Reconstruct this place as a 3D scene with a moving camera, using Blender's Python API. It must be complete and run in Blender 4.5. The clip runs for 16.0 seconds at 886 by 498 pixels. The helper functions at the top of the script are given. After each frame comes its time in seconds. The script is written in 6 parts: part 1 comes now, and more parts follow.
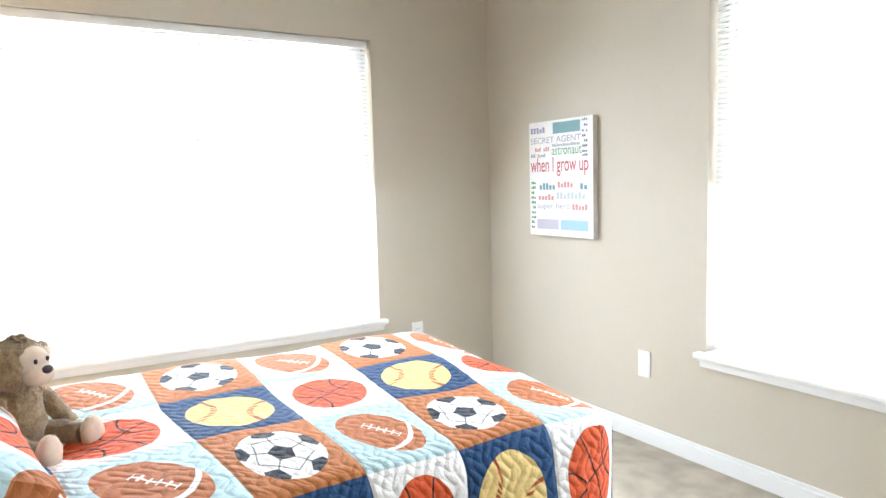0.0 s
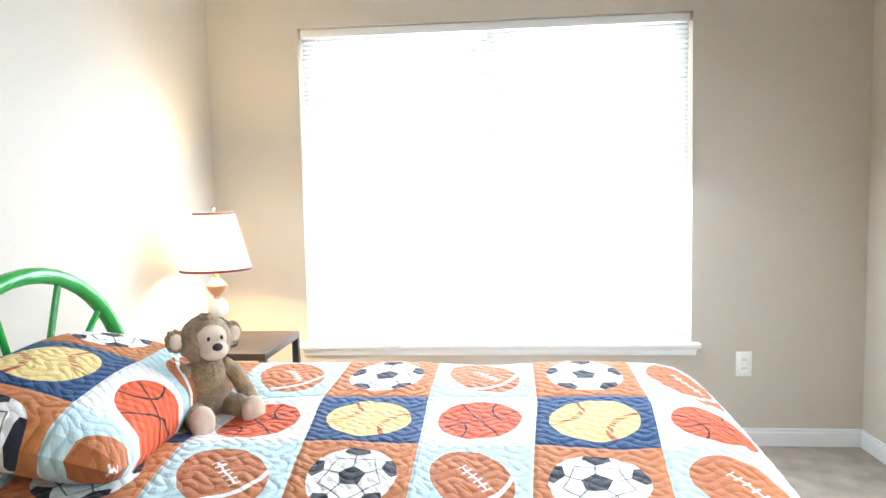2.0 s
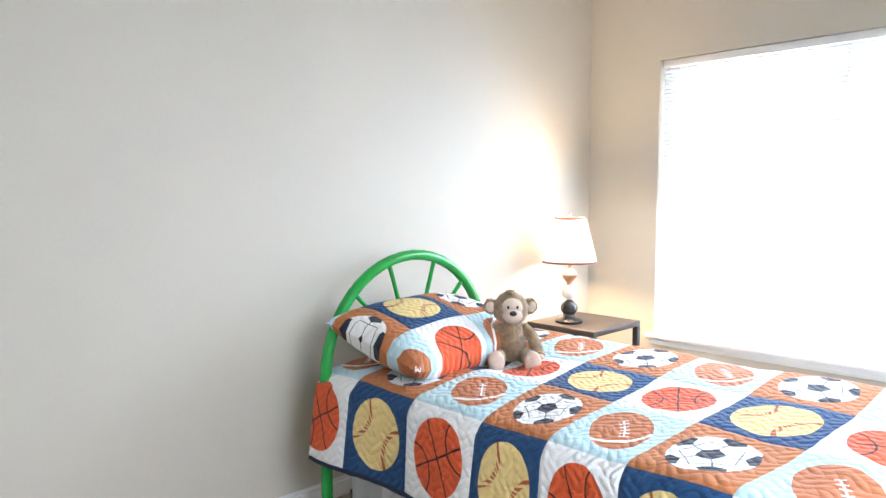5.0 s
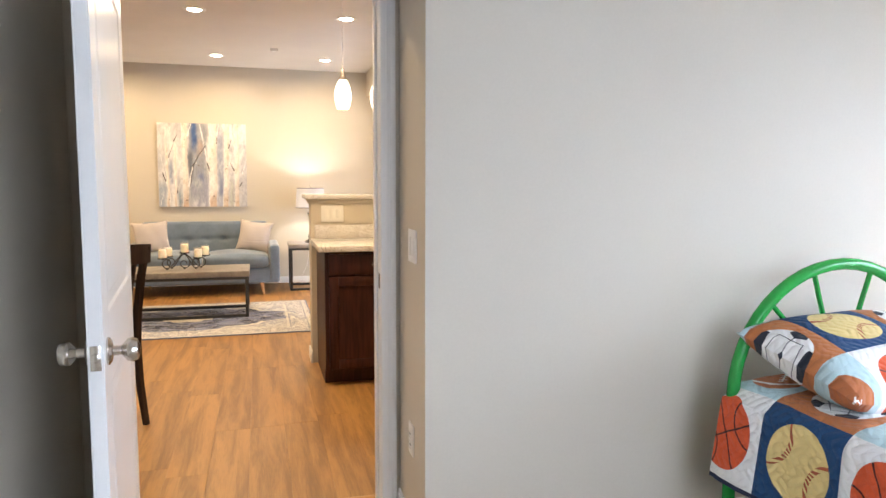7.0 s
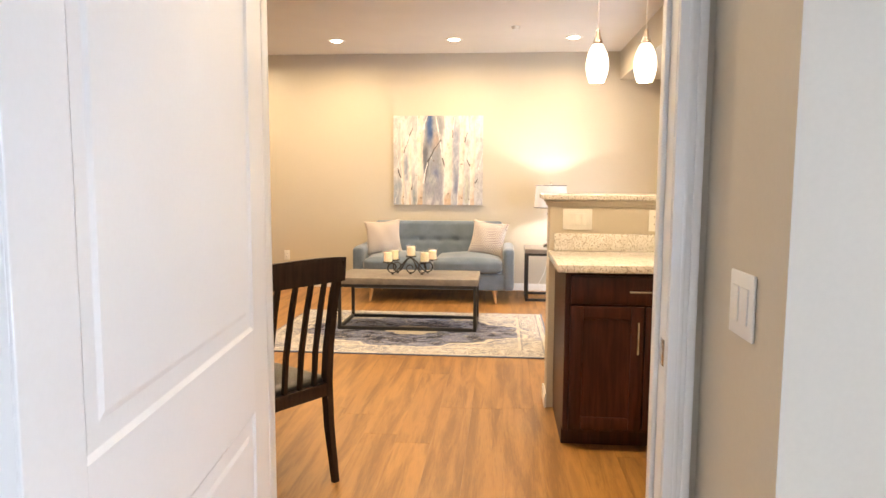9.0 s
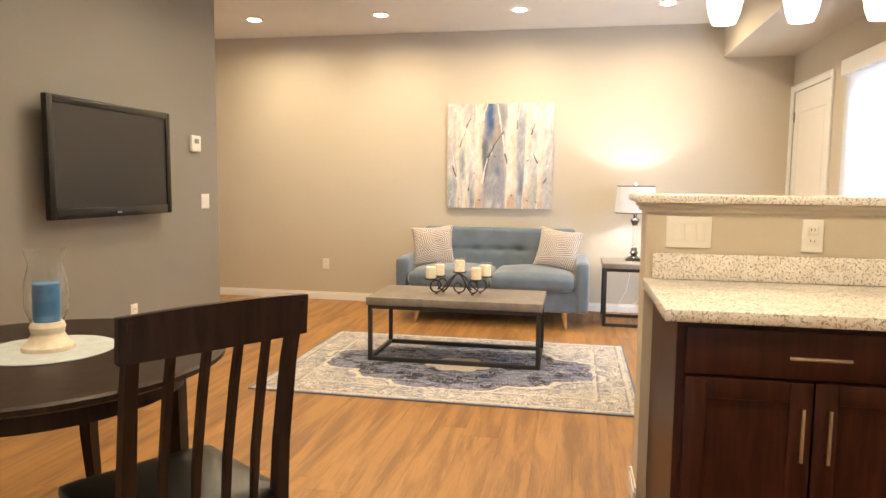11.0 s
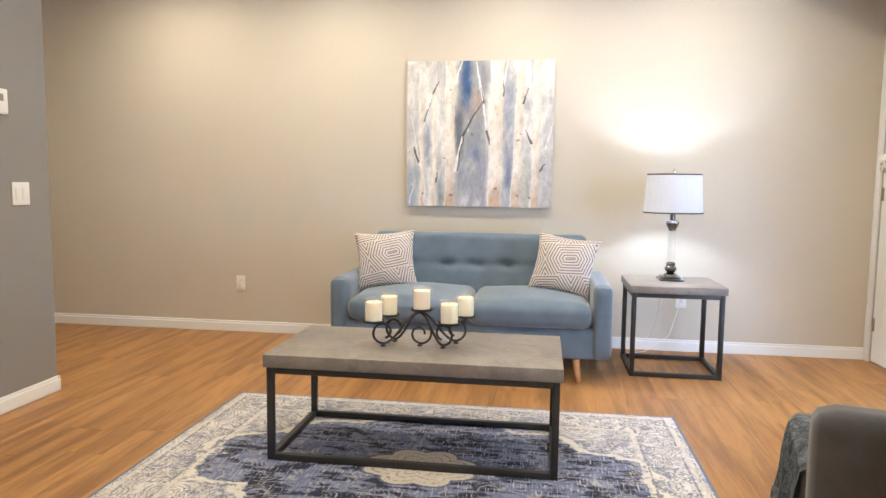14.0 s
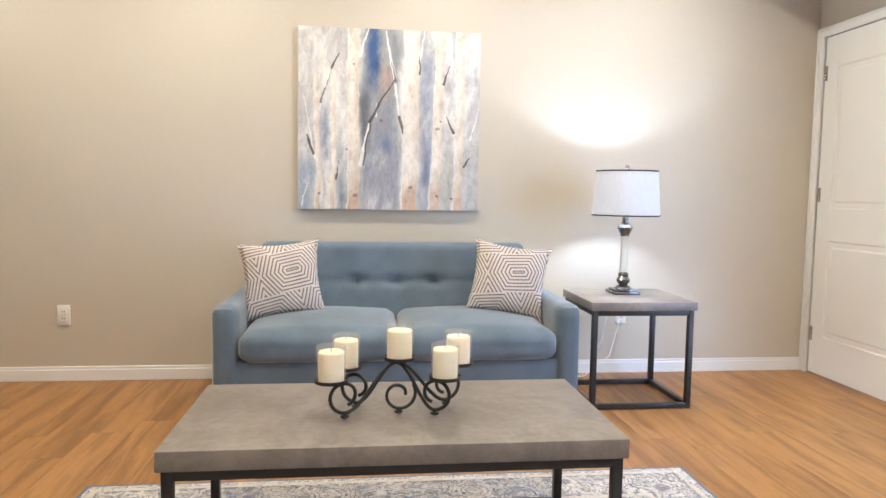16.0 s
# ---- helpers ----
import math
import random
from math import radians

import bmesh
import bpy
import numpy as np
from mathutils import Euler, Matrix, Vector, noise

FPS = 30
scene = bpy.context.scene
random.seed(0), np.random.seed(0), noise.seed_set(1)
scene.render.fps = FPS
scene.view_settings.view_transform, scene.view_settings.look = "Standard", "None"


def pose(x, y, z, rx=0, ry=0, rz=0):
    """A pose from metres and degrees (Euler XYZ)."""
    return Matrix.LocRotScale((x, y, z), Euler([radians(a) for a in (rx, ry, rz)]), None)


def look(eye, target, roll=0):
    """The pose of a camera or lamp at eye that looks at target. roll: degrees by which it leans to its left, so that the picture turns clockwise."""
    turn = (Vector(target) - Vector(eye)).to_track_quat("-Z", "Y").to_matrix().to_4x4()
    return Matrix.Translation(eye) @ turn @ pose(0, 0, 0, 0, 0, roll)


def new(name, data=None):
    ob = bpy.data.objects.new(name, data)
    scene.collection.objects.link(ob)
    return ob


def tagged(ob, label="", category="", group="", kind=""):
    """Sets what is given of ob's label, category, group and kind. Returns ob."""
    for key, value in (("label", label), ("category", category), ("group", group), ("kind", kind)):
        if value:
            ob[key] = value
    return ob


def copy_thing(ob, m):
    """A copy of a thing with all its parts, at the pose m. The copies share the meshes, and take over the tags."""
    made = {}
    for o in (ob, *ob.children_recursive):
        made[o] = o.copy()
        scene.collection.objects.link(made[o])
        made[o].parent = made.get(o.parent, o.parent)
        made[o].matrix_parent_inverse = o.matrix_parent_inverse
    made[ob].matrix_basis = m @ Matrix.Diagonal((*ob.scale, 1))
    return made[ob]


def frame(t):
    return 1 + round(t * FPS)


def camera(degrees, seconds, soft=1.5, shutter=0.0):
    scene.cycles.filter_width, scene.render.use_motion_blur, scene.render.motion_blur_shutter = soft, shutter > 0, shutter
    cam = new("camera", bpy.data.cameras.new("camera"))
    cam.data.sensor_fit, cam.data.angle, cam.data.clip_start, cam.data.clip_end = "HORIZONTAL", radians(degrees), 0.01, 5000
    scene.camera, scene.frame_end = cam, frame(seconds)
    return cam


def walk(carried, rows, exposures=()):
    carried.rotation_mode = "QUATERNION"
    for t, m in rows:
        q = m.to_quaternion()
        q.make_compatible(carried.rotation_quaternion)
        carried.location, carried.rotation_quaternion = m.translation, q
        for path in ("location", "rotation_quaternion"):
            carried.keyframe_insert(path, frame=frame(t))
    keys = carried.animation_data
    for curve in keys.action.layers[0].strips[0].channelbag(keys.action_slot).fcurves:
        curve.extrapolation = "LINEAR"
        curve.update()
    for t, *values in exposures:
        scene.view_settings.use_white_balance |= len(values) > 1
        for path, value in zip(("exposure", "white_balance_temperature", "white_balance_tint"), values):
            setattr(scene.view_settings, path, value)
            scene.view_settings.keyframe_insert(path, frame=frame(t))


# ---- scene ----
cam = camera(66.3, 16.0)
PATH = [
    (0, (0.417, 0.289, 1.233), (1.459, 1.986, 1.043), -1.5),
    (0.5, (0.6, 0.357, 1.224), (1.322, 2.213, 1.039), -1.4),
    (1, (0.812, 0.388, 1.202), (1.209, 2.341, 1.035), -1.5),
    (1.5, (1.013, 0.401, 1.213), (1.101, 2.393, 1.05), -1.4),
    (2, (1.208, 0.427, 1.21), (1.018, 2.412, 1.049), -1.3),
    (2.5, (1.405, 0.461, 1.207), (0.96, 2.404, 1.05), -1.2),
    (3, (1.603, 0.481, 1.209), (0.915, 2.352, 1.054), -1.0),
    (3.2, (1.675, 0.488, 1.208), (0.9, 2.325, 1.057), -1.0),
    (5.3, (2.133, 0.108, 1.28), (0.608, 1.392, 1.121), -0.2),
    (5.5, (2.158, 0.107, 1.285), (0.562, 1.303, 1.125), -0.3),
    (6, (2.155, 0.039, 1.306), (0.431, 1.038, 1.133), -0.0),
    (6.5, (2.116, 0.017, 1.308), (0.273, 0.772, 1.126), 0.0),
    (7, (1.947, 0.0, 1.302), (0.026, 0.523, 1.114), 0.2),
    (7.5, (1.717, 0.005, 1.299), (-0.251, 0.301, 1.103), -0.1),
    (8, (1.438, 0.028, 1.307), (-0.55, 0.121, 1.107), 0.1),
    (8.5, (1.159, 0.051, 1.299), (-0.831, 0.0, 1.1), 0.4),
    (9, (0.85, 0.091, 1.305), (-1.132, -0.079, 1.104), 0.3),
    (9.5, (0.516, 0.134, 1.304), (-1.454, -0.143, 1.101), -0.1),
    (10, (0.234, 0.145, 1.291), (-1.73, -0.178, 1.094), 0.2),
    (12.3, (-1.19, -0.004, 1.246), (-3.136, -0.42, 1.049), 0.5),
    (12.5, (-1.327, -0.016, 1.243), (-3.274, -0.427, 1.045), 0.5),
    (13, (-1.639, -0.078, 1.216), (-3.595, -0.447, 1.023), 0.5),
    (13.5, (-1.955, -0.141, 1.185), (-3.92, -0.459, 0.994), 0.7),
    (14, (-2.244, -0.197, 1.173), (-4.214, -0.484, 0.984), 0.7),
    (14.5, (-2.52, -0.318, 1.149), (-4.502, -0.51, 0.968), 0.7),
    (15, (-2.776, -0.468, 1.127), (-4.767, -0.535, 0.955), 0.9),
    (15.5, (-2.99, -0.629, 1.124), (-4.982, -0.564, 0.956), 1.0),
    (16, (-3.154, -0.814, 1.114), (-5.134, -0.582, 0.952), 0.9),
]
EXPOSURES = [(0.0, 0.1, 7050, 10), (3.0, 0.05, 6650, 10), (5.5, 0.0, 6450, 13), (8.0, -0.05, 6450, 15), (9.0, 0.12, 6600, 15), (10.0, 0.07, 6450, 12), (12.5, -0.08, 5560, 13), (14.0, -0.11, 5060, 11), (16.0, -0.16, 4960, 11)]
walk(cam, [(t, look(eye, target, roll)) for t, eye, target, roll in PATH], EXPOSURES)


# ---- world and daylight ----
world = bpy.data.worlds.new("world")
scene.world = world
world.use_nodes = True
wn = world.node_tree
sky = wn.nodes.new("ShaderNodeTexSky")
sky.sky_type, sky.sun_disc = "NISHITA", False
sky.sun_elevation, sky.sun_rotation = radians(48), radians(200)
wn.links.new(sky.outputs[0], wn.nodes["Background"].inputs[0])
wn.nodes["Background"].inputs[1].default_value = 0.1


def area_lamp(name, at, aim, w, h, watts, color):
    d = bpy.data.lights.new(name, "AREA")
    d.shape, d.size, d.size_y, d.energy, d.color = "RECTANGLE", w, h, watts, color
    ob = new(name, d)
    ob.matrix_world = look(at, aim)
    return ob


def point_lamp(name, at, watts, color, size):
    d = bpy.data.lights.new(name, "POINT")
    d.energy, d.color, d.shadow_soft_size = watts, color, size
    ob = new(name, d)
    ob.location = at
    return ob


def can_lamp(name, at, watts, color):
    d = bpy.data.lights.new(name, "AREA")
    d.energy, d.color, d.shape, d.size = watts, color, "DISK", 0.11
    d.spread = radians(168)
    ob = new(name, d)
    ob.location = at
    return ob


DAY, WARM = (0.655, 0.795, 1.0), (1.0, 0.76, 0.44)
CEIL = 2.785
area_lamp("daylight_a", (1.155, 3.664, 1.25), (1.155, 0, -1.9), 1.72, 1.40, 86, DAY)
area_lamp("daylight_b", (2.822, 1.2, 1.25), (0, 1.2, -1.0), 1.72, 1.40, 60, DAY)
area_lamp("daylight_patio", (-4.75, 2.20, 1.05), (-4.75, 0, 0.9), 1.7, 1.9, 60, DAY)
# cans at x = -1.9 and -1.75 are unseen; the last is added kitchen fill
CANS = [(-6.46, -1.69), (-6.46, -0.43), (-6.43, 0.81), (-4.34, -1.72), (-4.34, -0.49), (-4.32, 0.80), (-1.9, -1.4), (-1.9, -0.3), (-6.46, -2.93), (-1.75, 0.95)]
for cx, cy in CANS:
    can_lamp("can_light_lamp", (cx, cy, CEIL - 0.024), 22, WARM)
PENDANTS = [(-2.97, 0.598), (-2.97, 0.853), (-2.97, 1.108)]
for px_, py_ in PENDANTS:
    point_lamp("pendant_lamp", (px_, py_, 1.925), 8, WARM, 0.03)
point_lamp("table_lamp_bulb", (-6.81, 0.640, 1.145), 24, (1.0, 0.94, 0.83), 0.035)
point_lamp("bedside_lamp_bulb", (-0.012, 3.157, 1.025), 54, (1.0, 0.74, 0.46), 0.055)


# ---- node helpers ----
class Ex:
    """A value in a node tree, with arithmetic."""

    def __init__(self, tree, sock):
        self.t, self.s = tree, sock

    def op(self, kind, *others):
        n = self.t.nodes.new("ShaderNodeMath")
        n.operation = kind
        for i, o in enumerate((self, *others)):
            if isinstance(o, Ex):
                self.t.links.new(o.s, n.inputs[i])
            else:
                n.inputs[i].default_value = o
        return Ex(self.t, n.outputs[0])

    def __add__(self, o): return self.op("ADD", o)
    def __radd__(self, o): return self.op("ADD", o)
    def __sub__(self, o): return self.op("SUBTRACT", o)
    def __rsub__(self, o): return (self * -1.0) + o
    def __mul__(self, o): return self.op("MULTIPLY", o)
    def __rmul__(self, o): return self.op("MULTIPLY", o)
    def __truediv__(self, o): return self.op("DIVIDE", o)
    def abs(self): return self.op("ABSOLUTE")
    def floor(self): return self.op("FLOOR")
    def fract(self): return self.op("FRACT")
    def sqrt(self): return self.op("SQRT")
    def sin(self): return self.op("SINE")
    def lt(self, o): return self.op("LESS_THAN", o)
    def gt(self, o): return self.op("GREATER_THAN", o)
    def mn(self, o): return self.op("MINIMUM", o)
    def mx(self, o): return self.op("MAXIMUM", o)
    def atan2(self, o): return self.op("ARCTAN2", o)
    def mod(self, o): return self.op("FLOORED_MODULO", o)
    def step(self, a, b):
        """0 below a, 1 above b, smooth between."""
        n = self.t.nodes.new("ShaderNodeMapRange")
        n.interpolation_type = "SMOOTHSTEP"
        self.t.links.new(self.s, n.inputs[0])
        n.inputs[1].default_value, n.inputs[2].default_value = a, b
        return Ex(self.t, n.outputs[0])


def hypot(a, b):
    return (a * a + b * b).sqrt()


class Mat:
    """A node material: a Principled shader with a few tools."""

    def __init__(self, name, color=(0.5, 0.5, 0.5), rough=0.6, metal=0.0, **more):
        self.m = bpy.data.materials.new(name)
        self.m.use_nodes = True
        self.t = self.m.node_tree
        self.b = self.t.nodes["Principled BSDF"]
        self.set("Base Color", (*color, 1))
        self.set("Roughness", rough)
        self.set("Metallic", metal)
        for k, v in more.items():
            self.set(k.replace("_", " "), v)
        self.color = color

    def set(self, key, v):
        if isinstance(v, Ex):
            self.t.links.new(v.s, self.b.inputs[key])
        elif hasattr(v, "is_linked"):
            self.t.links.new(v, self.b.inputs[key])
        else:
            self.b.inputs[key].default_value = v
        return self

    def coords(self, kind="Object", scale=(1, 1, 1)):
        c = self.t.nodes.new("ShaderNodeTexCoord")
        m = self.t.nodes.new("ShaderNodeMapping")
        self.t.links.new(c.outputs[kind], m.inputs[0])
        m.inputs["Scale"].default_value = scale
        return m.outputs[0]

    def xyz(self, kind="Object", vec=None):
        s = self.t.nodes.new("ShaderNodeSeparateXYZ")
        self.t.links.new(vec or self.coords(kind), s.inputs[0])
        return [Ex(self.t, o) for o in s.outputs]

    def vec(self, x, y, z=0.0):
        n = self.t.nodes.new("ShaderNodeCombineXYZ")
        for i, o in enumerate((x, y, z)):
            if isinstance(o, Ex):
                self.t.links.new(o.s, n.inputs[i])
            else:
                n.inputs[i].default_value = o
        return n.outputs[0]

    def noise(self, scale, detail=3.0, vec=None, rough=0.5, distort=0.0):
        n = self.t.nodes.new("ShaderNodeTexNoise")
        self.t.links.new(vec or self.coords(), n.inputs["Vector"])
        n.inputs["Scale"].default_value, n.inputs["Detail"].default_value = scale, detail
        n.inputs["Roughness"].default_value, n.inputs["Distortion"].default_value = rough, distort
        return Ex(self.t, n.outputs[0])

    def voronoi(self, scale, vec=None, feature="F1"):
        n = self.t.nodes.new("ShaderNodeTexVoronoi")
        n.feature = feature
        self.t.links.new(vec or self.coords(), n.inputs["Vector"])
        n.inputs["Scale"].default_value = scale
        return Ex(self.t, n.outputs["Distance"]), n.outputs["Color"]

    def mix(self, f, a, b, how="MIX"):
        n = self.t.nodes.new("ShaderNodeMix")
        n.data_type, n.blend_type = "RGBA", how
        for i, o in ((0, f), (6, a), (7, b)):
            if isinstance(o, Ex):
                self.t.links.new(o.s, n.inputs[i])
            elif hasattr(o, "is_linked"):
                self.t.links.new(o, n.inputs[i])
            else:
                n.inputs[i].default_value = (*o, 1) if isinstance(o, tuple) else o
        return n.outputs[2]

    def random(self):
        n = self.t.nodes.new("ShaderNodeObjectInfo")
        return Ex(self.t, n.outputs["Random"])

    def bump(self, height, strength=0.3, dist=0.002):
        n = self.t.nodes.new("ShaderNodeBump")
        n.inputs["Strength"].default_value, n.inputs["Distance"].default_value = strength, dist
        self.t.links.new(height.s, n.inputs["Height"])
        self.t.links.new(n.outputs[0], self.b.inputs["Normal"])
        return self

    def vary(self, amount=0.12, scale=3.0, fine=60.0, bump=0.1, dist=0.001):
        """Soft blotches and fine grain over the base colour."""
        c = self.color
        lo = tuple(v * (1 - amount) for v in c)
        hi = tuple(min(1, v * (1 + amount)) for v in c)
        f = self.noise(scale, 4) * 0.7 + self.noise(fine, 2) * 0.3
        self.set("Base Color", self.mix(f.step(0.3, 0.7), lo, hi))
        if bump:
            self.bump(self.noise(fine * 2, 3), bump, dist)
        return self


# ---- materials ----
WALLC = (0.555, 0.505, 0.42)
M_wall = Mat("wall_paint", WALLC, 0.62).vary(0.03, 1.2, 90, 0.12, 0.0012)
M_grey = Mat("grey_wall_paint", (0.25, 0.242, 0.232), 0.6).vary(0.04, 1.2, 90, 0.12, 0.0012)
M_ceil = Mat("ceiling_paint", (0.74, 0.72, 0.69), 0.8).vary(0.03, 2, 70, 0.3, 0.003)
M_white = Mat("white_gloss_paint", (0.80, 0.80, 0.79), 0.32).vary(0.02, 3, 120, 0.04, 0.0005)
M_plastic = Mat("white_plastic", (0.80, 0.79, 0.76), 0.3).vary(0.02, 8, 200, 0)
M_slot = Mat("dark_slot", (0.06, 0.055, 0.05), 0.6)
M_slate = Mat("grey_plastic", (0.25, 0.26, 0.26), 0.3)
M_carpet = Mat("carpet", (0.40, 0.34, 0.27), 0.95)
_f = M_carpet.noise(420, 2) * 0.5 + M_carpet.noise(9, 5) * 0.5
M_carpet.set("Base Color", M_carpet.mix(_f.step(0.3, 0.7), (0.29, 0.245, 0.19), (0.50, 0.43, 0.345)))
M_carpet.bump(M_carpet.noise(420, 2) + M_carpet.noise(30, 3) * 0.7, 0.8, 0.006)
M_black = Mat("black_metal", (0.022, 0.021, 0.021), 0.45).vary(0.2, 20, 200, 0.1)
M_tv = Mat("tv_plastic", (0.008, 0.008, 0.009), 0.18)
M_screen = Mat("tv_screen", (0.018, 0.017, 0.017), 0.28)
M_chrome = Mat("brushed_nickel", (0.62, 0.58, 0.53), 0.22, 1.0).vary(0.05, 60, 300, 0.03)
M_green = Mat("green_enamel", (0.012, 0.30, 0.045), 0.22).vary(0.08, 14, 90, 0.05)
M_dark = Mat("espresso_wood", (0.020, 0.011, 0.008), 0.42, 0.0, Specular_IOR_Level=0.3)
_g = M_dark.noise(6, 6, M_dark.coords("Object", (8, 8, 0.8)))
M_dark.set("Base Color", M_dark.mix(_g.step(0.3, 0.75), (0.012, 0.006, 0.0045), (0.034, 0.018, 0.012))).bump(_g, 0.1, 0.001)
M_cab = Mat("dark_cherry_cabinet", (0.05, 0.012, 0.007), 0.40, 0.0, Specular_IOR_Level=0.3)
_g = M_cab.noise(5, 6, M_cab.coords("Object", (10, 10, 1)))
M_cab.set("Base Color", M_cab.mix(_g.step(0.3, 0.75), (0.026, 0.006, 0.004), (0.062, 0.016, 0.009))).bump(_g, 0.08, 0.001)
M_leather = Mat("black_leatherette", (0.010, 0.010, 0.010), 0.34).vary(0.2, 12, 160, 0.25, 0.002)
M_oak = Mat("light_wood", (0.46, 0.25, 0.10), 0.4).vary(0.2, 12, 60, 0.1)
M_clear = Mat("clear_glass", (0.95, 0.97, 0.97), 0.03, 0.0, Transmission_Weight=1.0, IOR=1.45)
M_wax = Mat("ivory_wax", (0.90, 0.82, 0.60), 0.5, 0.0, Subsurface_Weight=0.3, Subsurface_Scale=0.02).vary(0.05, 25, 80, 0.1)

M_plank = Mat("vinyl_plank", (0.36, 0.17, 0.065), 0.34)
_r = M_plank.random()
_x, _y, _z = M_plank.xyz()
_v = M_plank.vec(_x * 0.55 + _r * 37.0, _y * 6.0 + _r * 11.0, 0.0)
_g1 = M_plank.noise(2.2, 6, _v, 0.6, 0.5)
_g2 = M_plank.noise(14, 4, M_plank.vec(_x * 0.8 + _r * 19.0, _y * 14.0, 0.0), 0.65)
_c = M_plank.mix((_g1 * 0.75 + _g2 * 0.25).step(0.36, 0.66), (0.225, 0.106, 0.030), (0.470, 0.245, 0.072))
_c = M_plank.mix((_g1.step(0.58, 0.70)) * 0.42, _c, (0.14, 0.062, 0.020))
_c = M_plank.mix(0.5, _c, M_plank.mix(_r, (0.76, 0.72, 0.67), (1.0, 1.0, 1.0)), "MULTIPLY")
M_plank.set("Base Color", _c).set("Roughness", _g2 * 0.14 + 0.36).bump(_g2, 0.12, 0.001)
M_joint = Mat("plank_joint", (0.21, 0.105, 0.038), 0.7).vary(0.2, 4, 60, 0)

M_granite = Mat("granite", (0.6, 0.55, 0.46), 0.16)
_d1, _k1 = M_granite.voronoi(85)
_n1, _n2, _n3 = M_granite.noise(120, 4), M_granite.noise(210, 3), M_granite.noise(20, 3)
_c = M_granite.mix(_n3.step(0.35, 0.65), (0.82, 0.80, 0.78), (0.73, 0.70, 0.665))
_c = M_granite.mix(_n1.step(0.555, 0.61), _c, (0.38, 0.33, 0.27))
_c = M_granite.mix(_n2.step(0.61, 0.66), _c, (0.13, 0.115, 0.105))
_c = M_granite.mix((_d1.lt(0.16)) * 0.7, _c, (0.86, 0.85, 0.83))
M_granite.set("Base Color", _c)

M_concrete = Mat("grey_table_top", (0.17, 0.15, 0.13), 0.42)
_n = M_concrete.noise(5, 6, None, 0.6, 0.6) * 0.7 + M_concrete.noise(45, 3) * 0.3
M_concrete.set("Base Color", M_concrete.mix(_n.step(0.32, 0.68), (0.165, 0.142, 0.125), (0.265, 0.235, 0.205))).bump(_n, 0.1, 0.002)
M_sofa = Mat("blue_velvet", (0.10, 0.19, 0.245), 0.85, 0.0, Sheen_Weight=0.5, Sheen_Roughness=0.4)
_n = M_sofa.noise(7, 5) * 0.5 + M_sofa.noise(320, 2) * 0.5
M_sofa.set("Base Color", M_sofa.mix(_n.step(0.33, 0.67), (0.098, 0.134, 0.176), (0.155, 0.197, 0.252))).bump(M_sofa.noise(420, 2), 0.25, 0.001)


# ---- mesh helpers ----
def box(bm, x0, x1, y0, y1, z0, z1, bevel=0.0, seg=2):
    g = bmesh.ops.create_cube(bm, size=1.0)["verts"]
    for v in g:
        v.co = Vector(((x0 + x1) / 2 + v.co.x * (x1 - x0), (y0 + y1) / 2 + v.co.y * (y1 - y0), (z0 + z1) / 2 + v.co.z * (z1 - z0)))
    if bevel:
        e = list({e for v in g for e in v.link_edges})
        bmesh.ops.bevel(bm, geom=e, offset=bevel, segments=seg, affect="EDGES", profile=0.5)
    return bm


def boxed(*a, **k):
    return box(bmesh.new(), *a, **k)


def lathe(bm, profile, seg=28, cx=0.0, cy=0.0):
    rings = []
    for r, z in profile:
        rings.append([bm.verts.new((cx + r * math.cos(2 * math.pi * i / seg), cy + r * math.sin(2 * math.pi * i / seg), z)) for i in range(seg)] if r > 1e-6 else [bm.verts.new((cx, cy, z))])
    for a, b in zip(rings, rings[1:]):
        for i in range(seg):
            j = (i + 1) % seg
            if len(a) == 1 and len(b) > 1:
                bm.faces.new((a[0], b[j], b[i]))
            elif len(b) == 1 and len(a) > 1:
                bm.faces.new((a[i], a[j], b[0]))
            elif len(a) > 1:
                bm.faces.new((a[i], a[j], b[j], b[i]))
    bmesh.ops.recalc_face_normals(bm, faces=bm.faces)
    return bm


def tube(bm, pts, r, seg=10, closed=False):
    pts = [Vector(p) for p in pts]
    rings, n = [], len(pts)
    side = None
    for i, p in enumerate(pts):
        d = (pts[min(i + 1, n - 1)] - pts[max(i - 1, 0)]).normalized()
        if side is None:
            side = d.orthogonal().normalized()
        side = (side - d * side.dot(d)).normalized()
        up = d.cross(side)
        rr = r[i] if isinstance(r, (list, tuple)) else r
        rings.append([bm.verts.new(p + rr * (math.cos(2 * math.pi * k / seg) * side + math.sin(2 * math.pi * k / seg) * up)) for k in range(seg)])
    for a, b in zip(rings, rings[1:]):
        for k in range(seg):
            bm.faces.new((a[k], a[(k + 1) % seg], b[(k + 1) % seg], b[k]))
    bm.faces.new(rings[0][::-1])
    bm.faces.new(rings[-1])
    return bm


def ball(bm, c, r, seg=20, flat=(1, 1, 1)):
    g = bmesh.ops.create_uvsphere(bm, u_segments=seg, v_segments=max(6, seg // 2), radius=1.0)["verts"]
    rr = r if isinstance(r, tuple) else (r, r, r)
    for v in g:
        v.co = Vector((c[0] + v.co.x * rr[0] * flat[0], c[1] + v.co.y * rr[1] * flat[1], c[2] + v.co.z * rr[2] * flat[2]))
    return g


